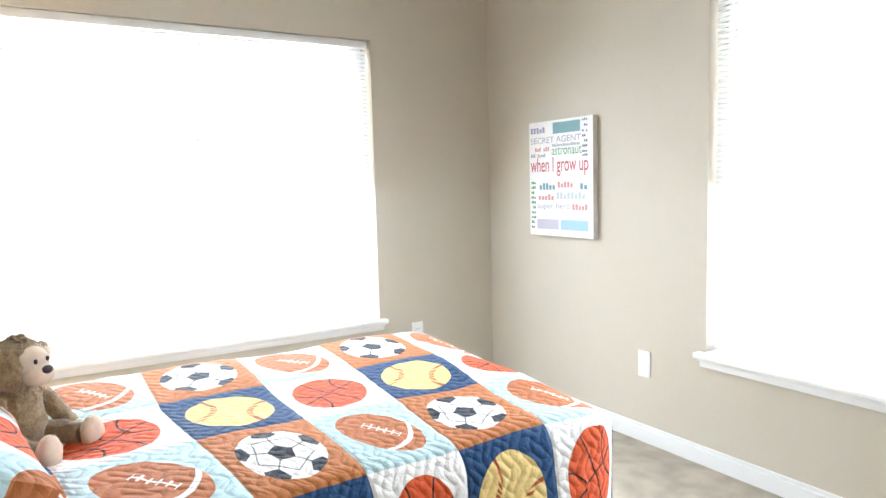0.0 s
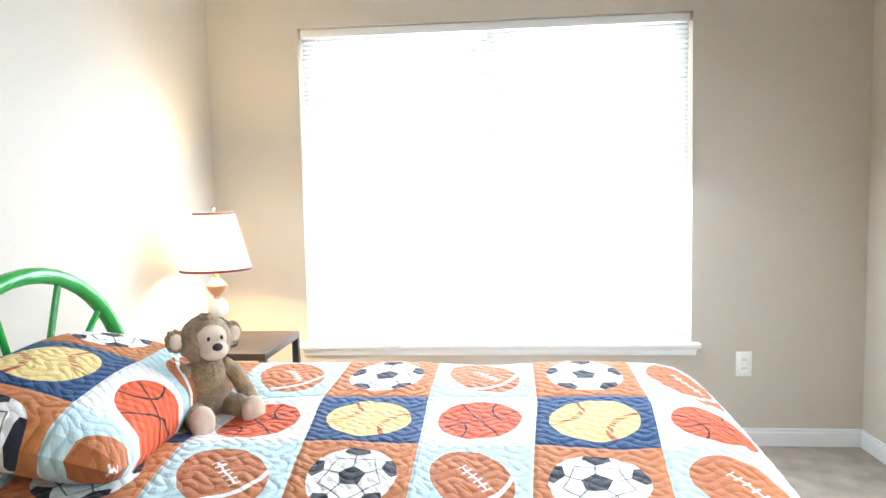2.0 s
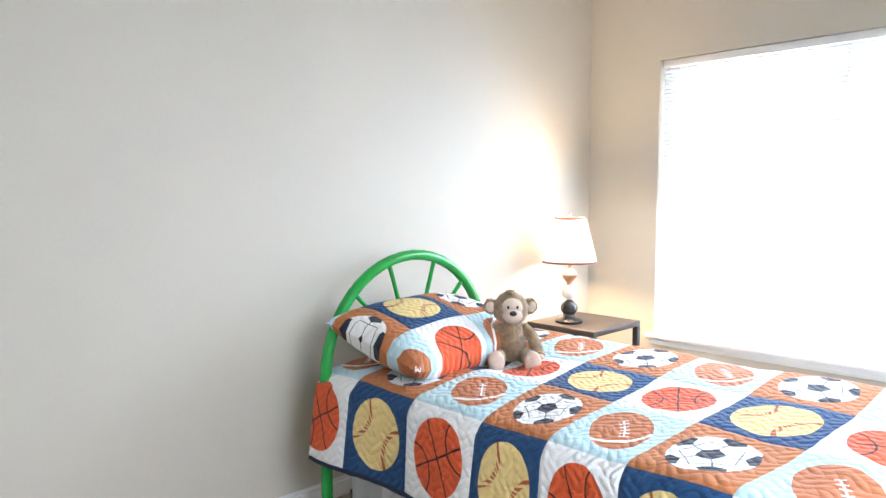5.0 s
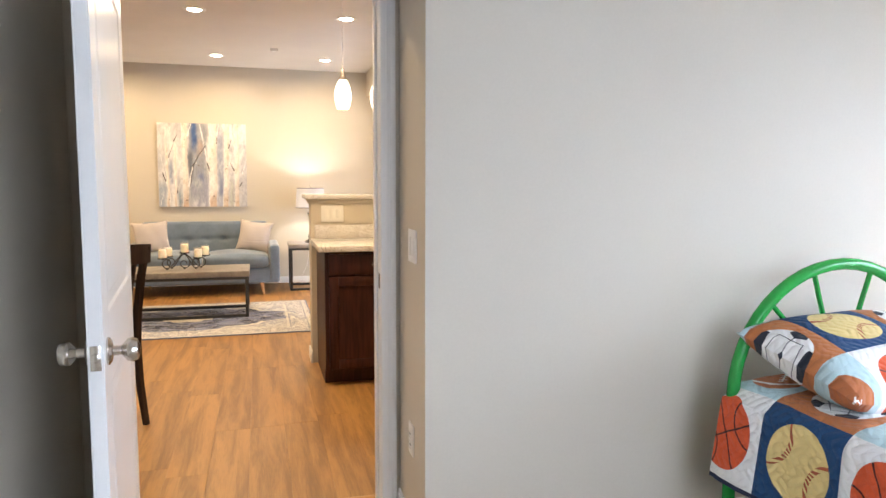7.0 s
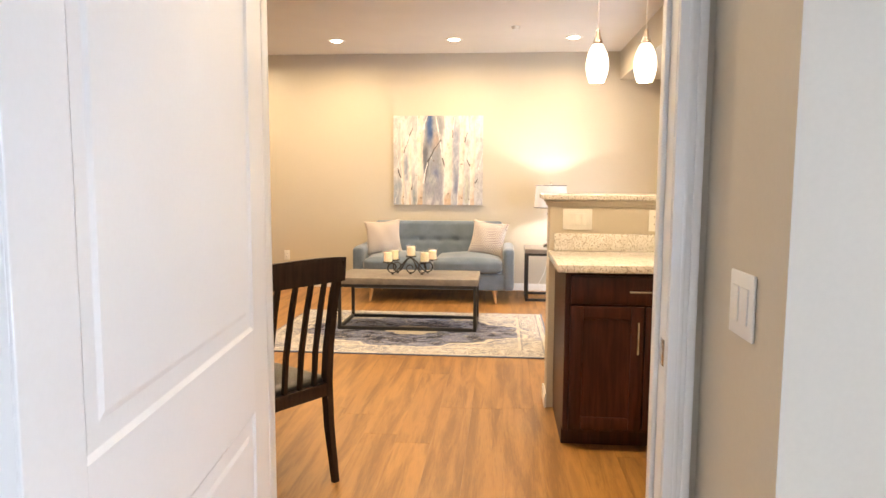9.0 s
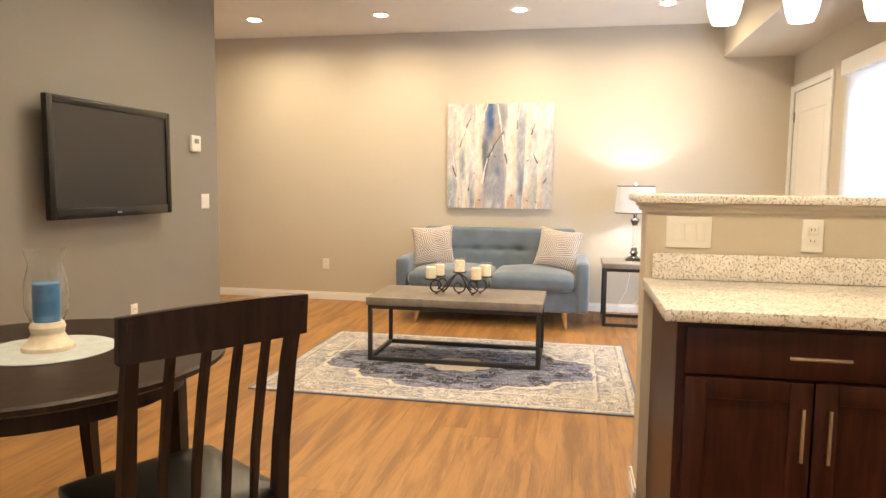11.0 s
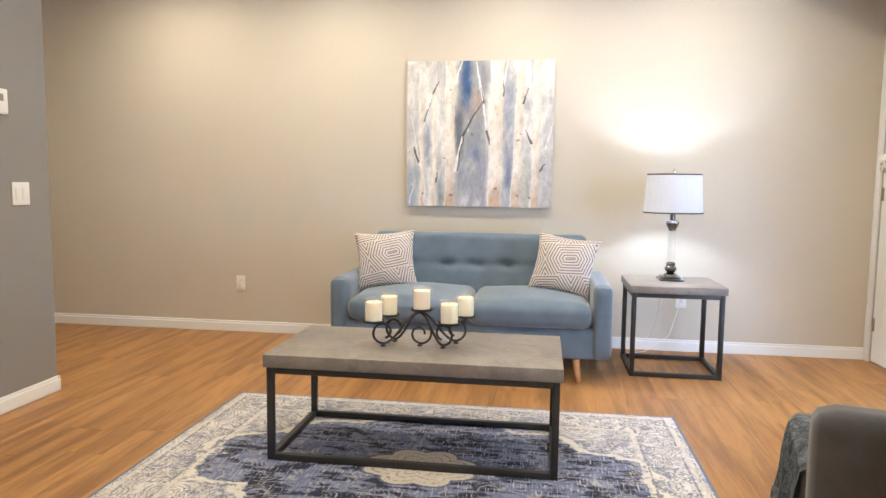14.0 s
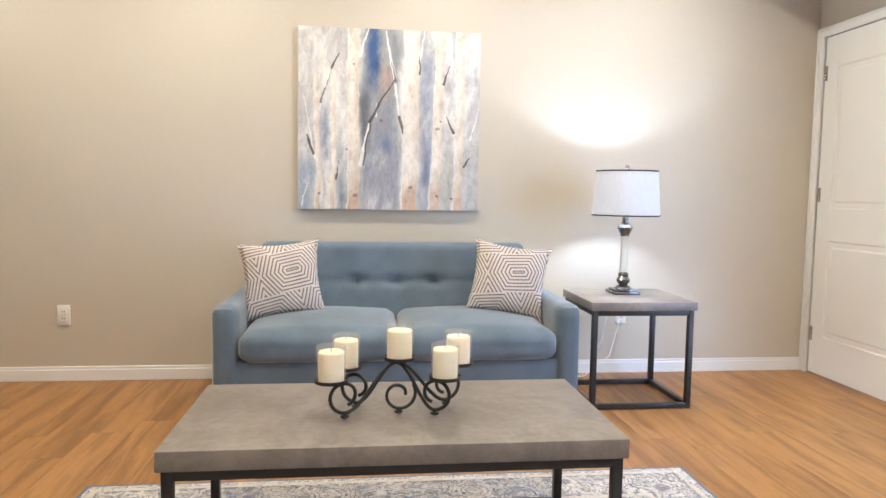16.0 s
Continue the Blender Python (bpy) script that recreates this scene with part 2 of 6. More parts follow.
def mesh_of(bm, name, material, smooth=True):
    me = bpy.data.meshes.new(name)
    bm.normal_update()
    bm.to_mesh(me)
    bm.free()
    for mt in (material if isinstance(material, (list, tuple)) else (material,)):
        me.materials.append(mt.m)
    if smooth:
        me.shade_smooth()
        me.set_sharp_from_angle(angle=radians(35))
    return me


def part(name, bm, material, parent, label="", at=None, smooth=True):
    """One mesh object under a thing or a part."""
    ob = new(name, mesh_of(bm, name, material, smooth))
    ob.parent = parent
    if at is not None:
        ob.matrix_basis = at if isinstance(at, Matrix) else Matrix.Translation(at)
    if label:
        tagged(ob, label)
    return ob


def thing(name, m, label, category, group="", kind=""):
    """An empty at the base of a thing."""
    ob = new(name)
    ob.empty_display_size = 0.05
    ob.matrix_basis = m if isinstance(m, Matrix) else Matrix.Translation(m)
    return tagged(ob, label, category, group, kind)


def solid(name, bm, material, label, category, kind="", m=None, smooth=True, group=""):
    """A thing that is one mesh."""
    ob = new(name, mesh_of(bm, name, material, smooth))
    if m is not None:
        ob.matrix_basis = m if isinstance(m, Matrix) else Matrix.Translation(m)
    return tagged(ob, label, category, group, kind)


def structure(name, bm, material, label, category):
    return solid(name, bm, material, label, category, "structure", smooth=False)


def wall_with_hole(axis, at, thick, a0, a1, holes, z1=CEIL):
    """A wall along x or y between a0 and a1, from 'at' to 'at + thick', with holes (b0, b1, z0, z1)."""
    bm = bmesh.new()
    cuts = sorted({a0, a1, *[h[0] for h in holes], *[h[1] for h in holes]})
    lo, hi = min(at, at + thick), max(at, at + thick)
    for c0, c1 in zip(cuts, cuts[1:]):
        hs = [h for h in holes if h[0] <= c0 + 1e-6 and h[1] >= c1 - 1e-6]
        spans = [(0.0, z1)] if not hs else [s for s in ((0.0, hs[0][2]), (hs[0][3], z1)) if s[1] - s[0] > 1e-4]
        for s0, s1 in spans:
            if axis == "x":
                box(bm, c0, c1, lo, hi, s0, s1)
            else:
                box(bm, lo, hi, c0, c1, s0, s1)
    bmesh.ops.remove_doubles(bm, verts=bm.verts, dist=1e-5)
    return bm


# ---- the structure ----
BX0, BX1, BY0, BY1 = -0.222, 2.83, -0.62, 3.655      # bedroom
LX0, LY0, LY1 = -7.24, -2.86, 2.045                  # living room
DX, AY = -0.645, 0.53                                # door wall, side wall of the recess
WIN = (0.495, 2.012)
structure("floor_bedroom", boxed(-0.75, 3.0, -0.8, 3.8, -0.12, 0.0), M_carpet, "short beige cut-pile bedroom carpet with soft footprints", "carpet")
floor = structure("floor", boxed(LX0 - 0.1, -0.75, -4.7, 3.2, -0.12, -0.006), M_joint, "warm honey-brown wood-look plank floor of the living room", "floor")
structure("ceiling", boxed(LX0 - 0.1, -0.80, -4.7, 3.2, CEIL, CEIL + 0.1), M_ceil, "off-white lightly textured ceiling", "ceiling")
structure("ceiling_bedroom", boxed(-0.80, 3.0, -0.8, 3.9, CEIL, CEIL + 0.1), M_ceil, "off-white bedroom ceiling", "ceiling")
structure("wall_window", wall_with_hole("x", BY1, 0.18, -0.35, 3.0, [(0.222, 2.058, *WIN)]), M_wall, "beige painted bedroom wall with a wide window", "wall")
structure("wall_poster", wall_with_hole("y", BX1, 0.18, -0.8, BY1, [(0.285, 2.112, *WIN)]), M_wall, "beige painted bedroom wall with a window and a poster", "wall")
structure("wall_headboard", boxed(-0.36, BX0, AY, BY1, 0, CEIL), M_wall, "beige painted wall behind the bed", "wall")
structure("wall_recess", boxed(DX, -0.36, AY, AY + 0.14, 0, CEIL), M_wall, "short beige return wall beside the bedroom door", "wall")
structure("wall_bedroom_back", boxed(-0.80, 2.83, BY0 - 0.14, BY0, 0, CEIL), M_wall, "beige painted wall behind the open door", "wall")
structure("wall_door", wall_with_hole("y", -0.775, 0.13, -3.0, 3.2, [(-0.497, 0.475, 0, 2.05)]), M_wall, "beige wall with the bedroom doorway", "wall")
structure("wall_far", boxed(LX0 - 0.12, LX0, -4.7, 3.2, 0, CEIL), M_wall, "long beige living room wall behind the sofa", "wall")
structure("wall_grey", boxed(-5.605, -0.775, LY0 - 0.13, LY0, 0, CEIL), M_grey, "dark grey painted accent wall carrying the television", "wall")
structure("wall_patio", wall_with_hole("x", LY1, 0.14, LX0, -0.775, [(-7.19, -6.23, 0, 2.13), (-5.70, -3.80, 0, 2.05)]), M_wall, "beige living room wall with a white door and patio door", "wall")
structure("wall_hall", boxed(LX0, -5.605, -4.7, -4.6, 0, CEIL), M_wall, "beige end wall of the hallway", "wall")
structure("wall_hall_side", boxed(-5.605, -5.5, -4.6, LY0 - 0.13, 0, CEIL), M_wall, "beige side wall of the hallway", "wall")
structure("soffit", boxed(LX0, -0.775, 1.424, LY1, 2.468, CEIL), M_wall, "boxed beige ceiling soffit along the patio wall", "soffit")


def baseboard(x0, y0, x1, y1, nx, ny, h=0.084):
    """A run of baseboard on a wall face; (nx, ny) points into the room."""
    bm = bmesh.new()
    for z0, z1, d in ((0.0, h - 0.018, 0.013), (h - 0.018, h, 0.008)):
        xs = sorted((x0, x1, x0 + nx * d, x1 + nx * d))
        ys = sorted((y0, y1, y0 + ny * d, y1 + ny * d))
        box(bm, xs[0], xs[-1], ys[0], ys[-1], z0, z1, 0.002, 1)
    return solid("baseboard", bm, M_white, "white painted wooden baseboard along the wall", "baseboard", "structure")


baseboard(BX0, AY + 0.0, BX0, BY1, 1, 0)
baseboard(BX0, BY1, BX1, BY1, 0, -1)
baseboard(BX1, BY0, BX1, BY1 - 0.013, -1, 0)
baseboard(DX, AY, BX0 + 0.013, AY, 0, -1)
baseboard(-0.6, BY0, BX1, BY0, 0, 1)
baseboard(LX0, -4.6, LX0, LY1, 1, 0)
baseboard(-5.605, LY0, -0.775, LY0, 0, 1)
baseboard(-5.605, -4.6, -5.605, LY0 + 0.013, -1, 0)
baseboard(-6.16, LY1, -5.75, LY1, 0, -1)

# ---- windows, doors, trim ----
M_blind = Mat("blind_slat", (0.86, 0.87, 0.88), 0.5, 0.0)
_tr = M_blind.t.nodes.new("ShaderNodeBsdfTranslucent")
_tr.inputs[0].default_value = (0.9, 0.92, 0.94, 1)
_mx = M_blind.t.nodes.new("ShaderNodeMixShader")
_mx.inputs[0].default_value = 0.55
M_blind.t.links.new(M_blind.b.outputs[0], _mx.inputs[1])
M_blind.t.links.new(_tr.outputs[0], _mx.inputs[2])
M_blind.t.links.new(_mx.outputs[0], M_blind.t.nodes["Material Output"].inputs[0])
M_sky = Mat("bright_overcast_sky", (0, 0, 0), 1.0, 0.0, Emission_Color=(0.82, 0.91, 1.0, 1), Emission_Strength=8.0)
M_sky_side = Mat("overcast_sky_side", (0, 0, 0), 1.0, 0.0, Emission_Color=(0.86, 0.92, 1.0, 1), Emission_Strength=6.5)
M_pane = Mat("window_glass", (1, 1, 1), 0.0, 0.0, Transmission_Weight=1.0, IOR=1.1)


def window_unit(name, m, w, h, label):
    """A vinyl window in a wall opening with a sill board; local x along the wall, y out, z up from the opening's bottom."""
    win = thing(name, m, label, "window", kind="structure")
    bm = bmesh.new()
    for x0, x1, z0, z1 in ((0, 0.05, 0, h), (w - 0.05, w, 0, h), (0.05, w - 0.05, 0, 0.05), (0.05, w - 0.05, h - 0.05, h), (w / 2 - 0.03, w / 2 + 0.03, 0.05, h - 0.05)):
        box(bm, x0, x1, 0.12, 0.16, z0, z1, 0.004)
    part("window_frame", bm, M_white, win)
    for x0, x1 in ((0.05, w / 2 - 0.03), (w / 2 + 0.03, w - 0.05)):
        g = part("pane", boxed(x0, x1, 0.138, 0.142, 0.05, h - 0.05), M_pane, win)
        g.visible_shadow = False
    bm = boxed(-0.035, w + 0.035, -0.045, 0.0, -0.024, 0.0, 0.005)
    box(bm, 0.002, w - 0.002, 0.0, 0.12, -0.024, 0.003)
    part("window_sill", bm, M_white, win, "white painted sill board")
    bm = boxed(-0.02, w + 0.02, -0.018, -0.0005, -0.062, -0.024, 0.004)
    box(bm, -0.025, w + 0.025, -0.026, -0.0005, -0.036, -0.0245, 0.003)
    part("apron", bm, M_white, win)
    return win


def mini_blind(m, w, h, label):
    """A closed aluminium blind that hangs in a window opening."""
    bl = thing("window_blind", m, label, "blind", "blinds in the bedroom windows")
    part("headrail", boxed(0.008, w - 0.008, 0.022, 0.062, h - 0.04, h - 0.003, 0.003), M_white, bl)
    pitch = 0.0215
    n = int((h - 0.09) / pitch)
    bm = bmesh.new()
    d, k = 0.0125, 5
    tilt = radians(48)
    rows = []
    for i in range(k + 1):
        a = -d + 2 * d * i / k
        bow = 0.0018 * (1 - (a / d) ** 2)
        rows.append((a * math.cos(tilt) - bow * math.sin(tilt), a * math.sin(tilt) + bow * math.cos(tilt)))
    for off in (0.0, 0.0005):
        vs = [[bm.verts.new((x, 0.042 + p[0], p[1] + off)) for p in rows] for x in (0.012, w - 0.012)]
        for i in range(k):
            q = (vs[0][i], vs[0][i + 1], vs[1][i + 1], vs[1][i])
            bm.faces.new(q if off else q[::-1])
    me = mesh_of(bm, "slat", M_blind)
    for i in range(n):
        s = new("slat", me)
        s.parent = bl
        s.location = (0, 0, 0.045 + pitch * (i + 0.5))
    part("bottom_rail", boxed(0.012, w - 0.012, 0.03, 0.054, 0.018, 0.036, 0.003), M_white, bl)
    for x in (0.16, w / 2, w - 0.16):
        part("ladder_cord", tube(bmesh.new(), [(x, 0.028, 0.03), (x, 0.028, h - 0.03)], 0.0012, 6), M_white, bl)
    part("tilt_wand", tube(bmesh.new(), [(0.10, 0.016, h - 0.05), (0.10, 0.014, h - 0.75)], 0.0035, 8), M_clear, bl)
    return bl


wa = pose(0.222, BY1, WIN[0])
wb = pose(BX1, 2.112, WIN[0], 0, 0, -90)
window_unit("window_1", wa, 1.836, 1.517, "wide white vinyl bedroom window with a deep sill")
window_unit("window_2", wb, 1.827, 1.517, "white vinyl bedroom side window with a deep sill")
mini_blind(wa, 1.836, 1.517, "white aluminium mini blind glowing with daylight")
mini_blind(wb, 1.827, 1.517, "white aluminium mini blind closed against daylight")
solid("backdrop", boxed(-1.5, 4.2, 4.35, 4.37, -1.0, 4.0), M_sky, "bright white overcast sky outside the window", "backdrop", "structure")
solid("backdrop", boxed(3.55, 3.57, -1.5, 4.2, -1.0, 4.0), M_sky_side, "bright white overcast sky outside the side window", "backdrop", "structure")
solid("backdrop", boxed(-6.6, -3.0, 2.8, 2.82, -0.5, 3.0), M_sky, "bright white daylight outside the patio door", "backdrop", "structure")


def casing(m, w, h, label, cw=0.0575):
    """Door trim round an opening: local x along the wall, -y out of it."""
    bm = bmesh.new()
    for x0, x1, z0, z1 in ((-cw, 0, 0, h + cw), (w, w + cw, 0, h + cw), (0, w, h, h + cw)):
        box(bm, x0, x1, -0.012, -0.0005, z0, z1, 0.003)
    for x0, x1, z0, z1 in ((-cw, -cw + 0.018, 0, h + cw), (w + cw - 0.018, w + cw, 0, h + cw), (-cw + 0.018, w + cw - 0.018, h + cw - 0.018, h + cw)):
        box(bm, x0, x1, -0.018, -0.012, z0, z1, 0.002)
    for x0, x1, z0, z1 in ((-0.03, -0.02, 0, h + 0.02), (w + 0.02, w + 0.03, 0, h + 0.02)):
        box(bm, x0, x1, -0.015, -0.012, z0, z1, 0.001)
    return solid("door_trim", bm, M_white, label, "trim", "structure", m)


def panel_door(name, m, w, h, label, panels, hinge_x, back=False):
    """A moulded door leaf: local x along it, y its thickness (0 to 0.035), front at y = 0."""
    d = thing(name, m, label, "door", kind="structure")
    t = 0.035
    bm = boxed(0, w, 0.004, t - 0.004, 0, h, 0.001, 1)
    # stiles and rails stand proud of the recessed panel fields
    mx = 0.115
    for y0, y1 in ((0.0, 0.0045), (t - 0.0045, t)):
        box(bm, 0, mx, y0, y1, 0, h, 0.001, 1)
        box(bm, w - mx, w, y0, y1, 0, h, 0.001, 1)
        zs = [0.0] + [z for p in panels for z in p] + [h]
        for i in range(0, len(zs), 2):
            box(bm, mx - 0.001, w - mx + 0.001, y0, y1, zs[i], zs[i + 1], 0.001, 1)
    part("door_leaf", bm, M_white, d)
    for z0, z1 in panels:
        for s in (0, 1):
            bm = bmesh.new()
            a = 0.028
            rings = []
            for inset, y in ((0.0, 0.0), (0.012, 0.0065), (a, 0.0065), (a + 0.018, 0.001), (a + 0.02, 0.001)):
                yy = y if s == 0 else t - y
                rings.append([bm.verts.new(c) for c in ((mx + inset, yy, z0 + inset), (w - mx - inset, yy, z0 + inset), (w - mx - inset, yy, z1 - inset), (mx + inset, yy, z1 - inset))])
            for r0, r1 in zip(rings, rings[1:]):
                for i in range(4):
                    bm.faces.new((r0[i], r0[(i + 1) % 4], r1[(i + 1) % 4], r1[i]))
            bm.faces.new(rings[-1])
            bmesh.ops.recalc_face_normals(bm, faces=bm.faces)
            part("door_panel", bm, M_white, d, smooth=False)
    for z in (0.25, h / 2 + 0.08, h - 0.22):
        bm = boxed(hinge_x - 0.013, hinge_x + 0.013, -0.003, 0.001, z - 0.045, z + 0.045, 0.001)
        tube(bm, [(hinge_x, -0.006, z - 0.045), (hinge_x, -0.006, z + 0.045)], 0.006, 10)
        part("hinge", bm, M_chrome, d)
    return d


# bedroom door: opens into the room, hinged on the far side of the opening
OY0, OY1 = -0.476, 0.455
bm = bmesh.new()
box(bm, -0.77, DX - 0.003, OY1, OY1 + 0.019, 0, 2.05)
box(bm, -0.77, DX - 0.003, OY0 - 0.019, OY0, 0, 2.05)
box(bm, -0.77, DX - 0.003, OY0, OY1, 2.03, 2.049)
box(bm, -0.745, -0.71, OY1 - 0.011, OY1, 0, 2.03, 0.002)
box(bm, -0.745, -0.71, OY0, OY0 + 0.011, 0, 2.03, 0.002)
jamb = solid("door_frame", bm, M_white, "white painted door jamb with a stop", "door frame", "structure")
part("strike_plate", boxed(-0.69, -0.66, OY1 - 0.002, OY1 + 0.0005, 0.895, 0.955, 0.001), M_chrome, jamb)
casing(pose(DX, OY0, 0, 0, 0, 90), OY1 - OY0, 2.03, "white moulded trim round the bedroom doorway")
casing(pose(-0.775, OY1, 0, 0, 0, -90), OY1 - OY0, 2.03, "white moulded trim on the living room side")
PANELS = [(0.22, 0.80), (0.98, 1.84)]
door = panel_door("door_1", pose(-0.622, -0.471, 0.012, 0, 0, 5.7), 0.915, 2.015, "white two-panel bedroom door standing open with satin knobs", PANELS, -0.002)
for s in (0, 1):
    bm = bmesh.new()
    lathe(bm, [(0.0, 0.0), (0.033, 0.0), (0.033, 0.004), (0.026, 0.010), (0.012, 0.013), (0.011, 0.030), (0.018, 0.036), (0.027, 0.044), (0.029, 0.055), (0.025, 0.066), (0.012, 0.071), (0.0, 0.071)], 28)
    part("door_knob", bm, M_chrome, door, "satin nickel round door knob", pose(0.845, 0.0 if s else 0.035, 0.895, 90 if s else -90, 0, 0))
part("latch_plate", boxed(0.9145, 0.9162, 0.006, 0.029, 0.866, 0.924, 0.001), M_chrome, door)
bm = bmesh.new()
lathe(bm, [(0.0, 0.0), (0.011, 0.0), (0.011, 0.006), (0.0, 0.009)], 16)
part("latch_bolt", bm, M_chrome, door, "", pose(0.916, 0.0175, 0.895, 0, 90, 0))

# white closet door and the patio door in the living room
casing(pose(-7.18, LY1, 0, 0, 0, 0), 0.94, 2.125, "white moulded trim round the living room door")
panel_door("door_2", pose(-7.175, LY1 + 0.006, 0.01), 0.93, 2.11, "white two-panel living room door with nickel hinges, closed", [(0.24, 0.85), (1.05, 1.92)], 0.012)
patio = thing("door_3", pose(-5.70, LY1, 0), "white sliding patio door bright with daylight", "patio door", kind="structure")
bm = bmesh.new()
for x0, x1, z0, z1 in ((0, 0.06, 0, 2.05), (1.84, 1.90, 0, 2.05), (0.06, 1.84, 0, 0.06), (0.06, 1.84, 1.98, 2.05), (0.91, 0.99, 0.06, 1.98)):
    box(bm, x0, x1, 0.06, 0.11, z0, z1, 0.004)
part("door_frame", bm, M_white, patio)
for x0, x1 in ((0.06, 0.91), (0.99, 1.84)):
    g = part("pane", boxed(x0, x1, 0.082, 0.088, 0.06, 1.98), M_pane, patio)
    g.visible_shadow = False
M_vane = Mat("blind_vane", (0.83, 0.83, 0.82), 0.6)
_tr = M_vane.t.nodes.new("ShaderNodeBsdfTranslucent")
_mx = M_vane.t.nodes.new("ShaderNodeMixShader")
_mx.inputs[0].default_value = 0.5
M_vane.t.links.new(M_vane.b.outputs[0], _mx.inputs[1])
M_vane.t.links.new(_tr.outputs[0], _mx.inputs[2])
M_vane.t.links.new(_mx.outputs[0], M_vane.t.nodes["Material Output"].inputs[0])
vb = thing("vertical_blind", pose(-5.78, LY1, 0), "white vertical blind with a valance, drawn closed", "blind")
part("valance", boxed(0, 2.05, -0.10, -0.002, 2.06, 2.17, 0.004), M_white, vb)
me = mesh_of(boxed(-0.044, 0.044, -0.001, 0.001, 0.03, 2.06), "vane", M_vane, False)
for i in range(25):
    v = new("vane", me)
    v.parent = vb
    v.matrix_basis = pose(0.06 + i * 0.08, -0.05, 0, 0, 0, 24)


# ---- wall plates ----
def wall_plate(name, m, kind, label, w=0.072, h=0.118):
    """A switch or outlet plate: local x along the wall, -y out."""
    p = thing(name, m, label, "wall plate", kind="")
    part("plate", boxed(-w / 2, w / 2, -0.007, -0.0005, -h / 2, h / 2, 0.003), M_plastic, p)
    if kind == "outlet":
        for z in (-0.02, 0.02):
            bm = boxed(-0.017, 0.017, -0.0085, -0.0065, z - 0.014, z + 0.014, 0.004)
            o = part("socket", bm, M_plastic, p)
            for x in (-0.006, 0.006):
                part("slot", boxed(x - 0.0012, x + 0.0012, -0.0092, -0.0082, z - 0.003, z + 0.006), M_slot, o)
    elif kind == "blank":
        pass
    else:
        n = kind
        for i in range(n):
            x = (i - (n - 1) / 2) * 0.046
            part("rocker", boxed(x - 0.0165, x + 0.0165, -0.0105, -0.0065, -0.033, 0.033, 0.002), M_plastic, p)
    return p


N_, S_, E_, W_ = 180, 0, 90, -90  # which way local -y turns
wall_plate("outlet_cover", pose(2.295, BY1, 0.39), "outlet", "white outlet plate low on the window wall")
wall_plate("outlet_cover", pose(BX1, 2.445, 0.375, 0, 0, -90), "blank", "white blank plate low on the poster wall", 0.072, 0.125)
wall_plate("light_switch", pose(-0.400, AY, 1.085), 2, "white double rocker switch beside the bedroom door", 0.117)
wall_plate("outlet_cover", pose(-0.42, AY, 0.370), "outlet", "white outlet plate low beside the bedroom door")
wall_plate("outlet_cover", pose(LX0, -2.525, 0.385, 0, 0, 90), "outlet", "white outlet plate on the wall by the sofa")
wall_plate("outlet_cover", pose(LX0, 0.80, 0.375, 0, 0, 90), "outlet", "white outlet plate behind the end table")
wall_plate("light_switch", pose(-5.395, LY0, 1.10, 0, 0, 180), 2, "white double rocker switch on the grey wall", 0.117)
wall_plate("outlet_cover", pose(-4.45, LY0, 0.36, 0, 0, 180), "outlet", "white outlet plate low on the grey wall")
HW0, HW1 = -3.20, -3.012
wall_plate("light_switch", pose(HW1, 0.517, 1.092, 0, 0, 90), 3, "white triple rocker switch above the granite backsplash", 0.162)
wall_plate("outlet_cover", pose(HW1, 0.945, 1.088, 0, 0, 90), "outlet", "white outlet plate above the granite backsplash")
th = thing("thermostat", pose(-5.25, LY0, 1.555, 0, 0, 180), "white wall thermostat with a small grey screen", "thermostat")
part("body", boxed(-0.062, 0.062, -0.028, -0.0005, -0.062, 0.062, 0.006), M_plastic, th)
part("screen", boxed(-0.032, 0.032, -0.0295, -0.0275, 0.0, 0.036, 0.001), M_slate, th)

# television
tv = thing("television", pose(-4.18, LY0, 1.385, 0, 0, 180), "black flat-screen television mounted on the grey wall", "television")
part("body", boxed(-0.50, 0.50, -0.085, -0.045, -0.31, 0.31, 0.008), M_tv, tv)
bm = bmesh.new()
for x0, x1, z0, z1 in ((-0.575, -0.525, -0.35, 0.35), (0.525, 0.575, -0.35, 0.35), (-0.525, 0.525, 0.305, 0.35), (-0.525, 0.525, -0.35, -0.285)):
    box(bm, x0, x1, -0.12, -0.08, z0, z1, 0.008)
part("bezel", bm, M_tv, tv, "glossy black bezel")
part("screen", boxed(-0.526, 0.526, -0.109, -0.088, -0.288, 0.308), M_screen, tv, "dark switched-off screen")
part("wall_bracket", boxed(-0.2, 0.2, -0.05, -0.0005, -0.15, 0.15, 0.003), M_black, tv)
part("badge", boxed(-0.02, 0.02, -0.1215, -0.1195, -0.328, -0.318), M_slate, tv)

# ---- kitchen peninsula ----
YB = 0.364
YE = 1.95
hw = structure("half_wall", boxed(HW0, HW1, YB, YE, 0, 1.20), M_wall, "beige half wall dividing kitchen and living room", "half wall")
bm = boxed(HW0 - 0.012, HW1 + 0.012, YB - 0.012, YE, 1.165, 1.1995, 0.004)
box(bm, HW0 - 0.024, HW1 + 0.024, YB - 0.024, YE, 1.183, 1.1998, 0.006)
solid("half_wall_trim", bm, M_wall, "beige moulding under the bar top", "trim", "structure")
solid("bar_top", boxed(-3.41, -2.975, 0.325, YE, 1.20, 1.23, 0.006), M_granite, "speckled cream granite raised bar top", "bar top")
baseboard(HW0, YB, HW1 + 0.013, YB, 0, -1)
baseboard(HW0, YB - 0.013, HW0, YE, -1, 0)
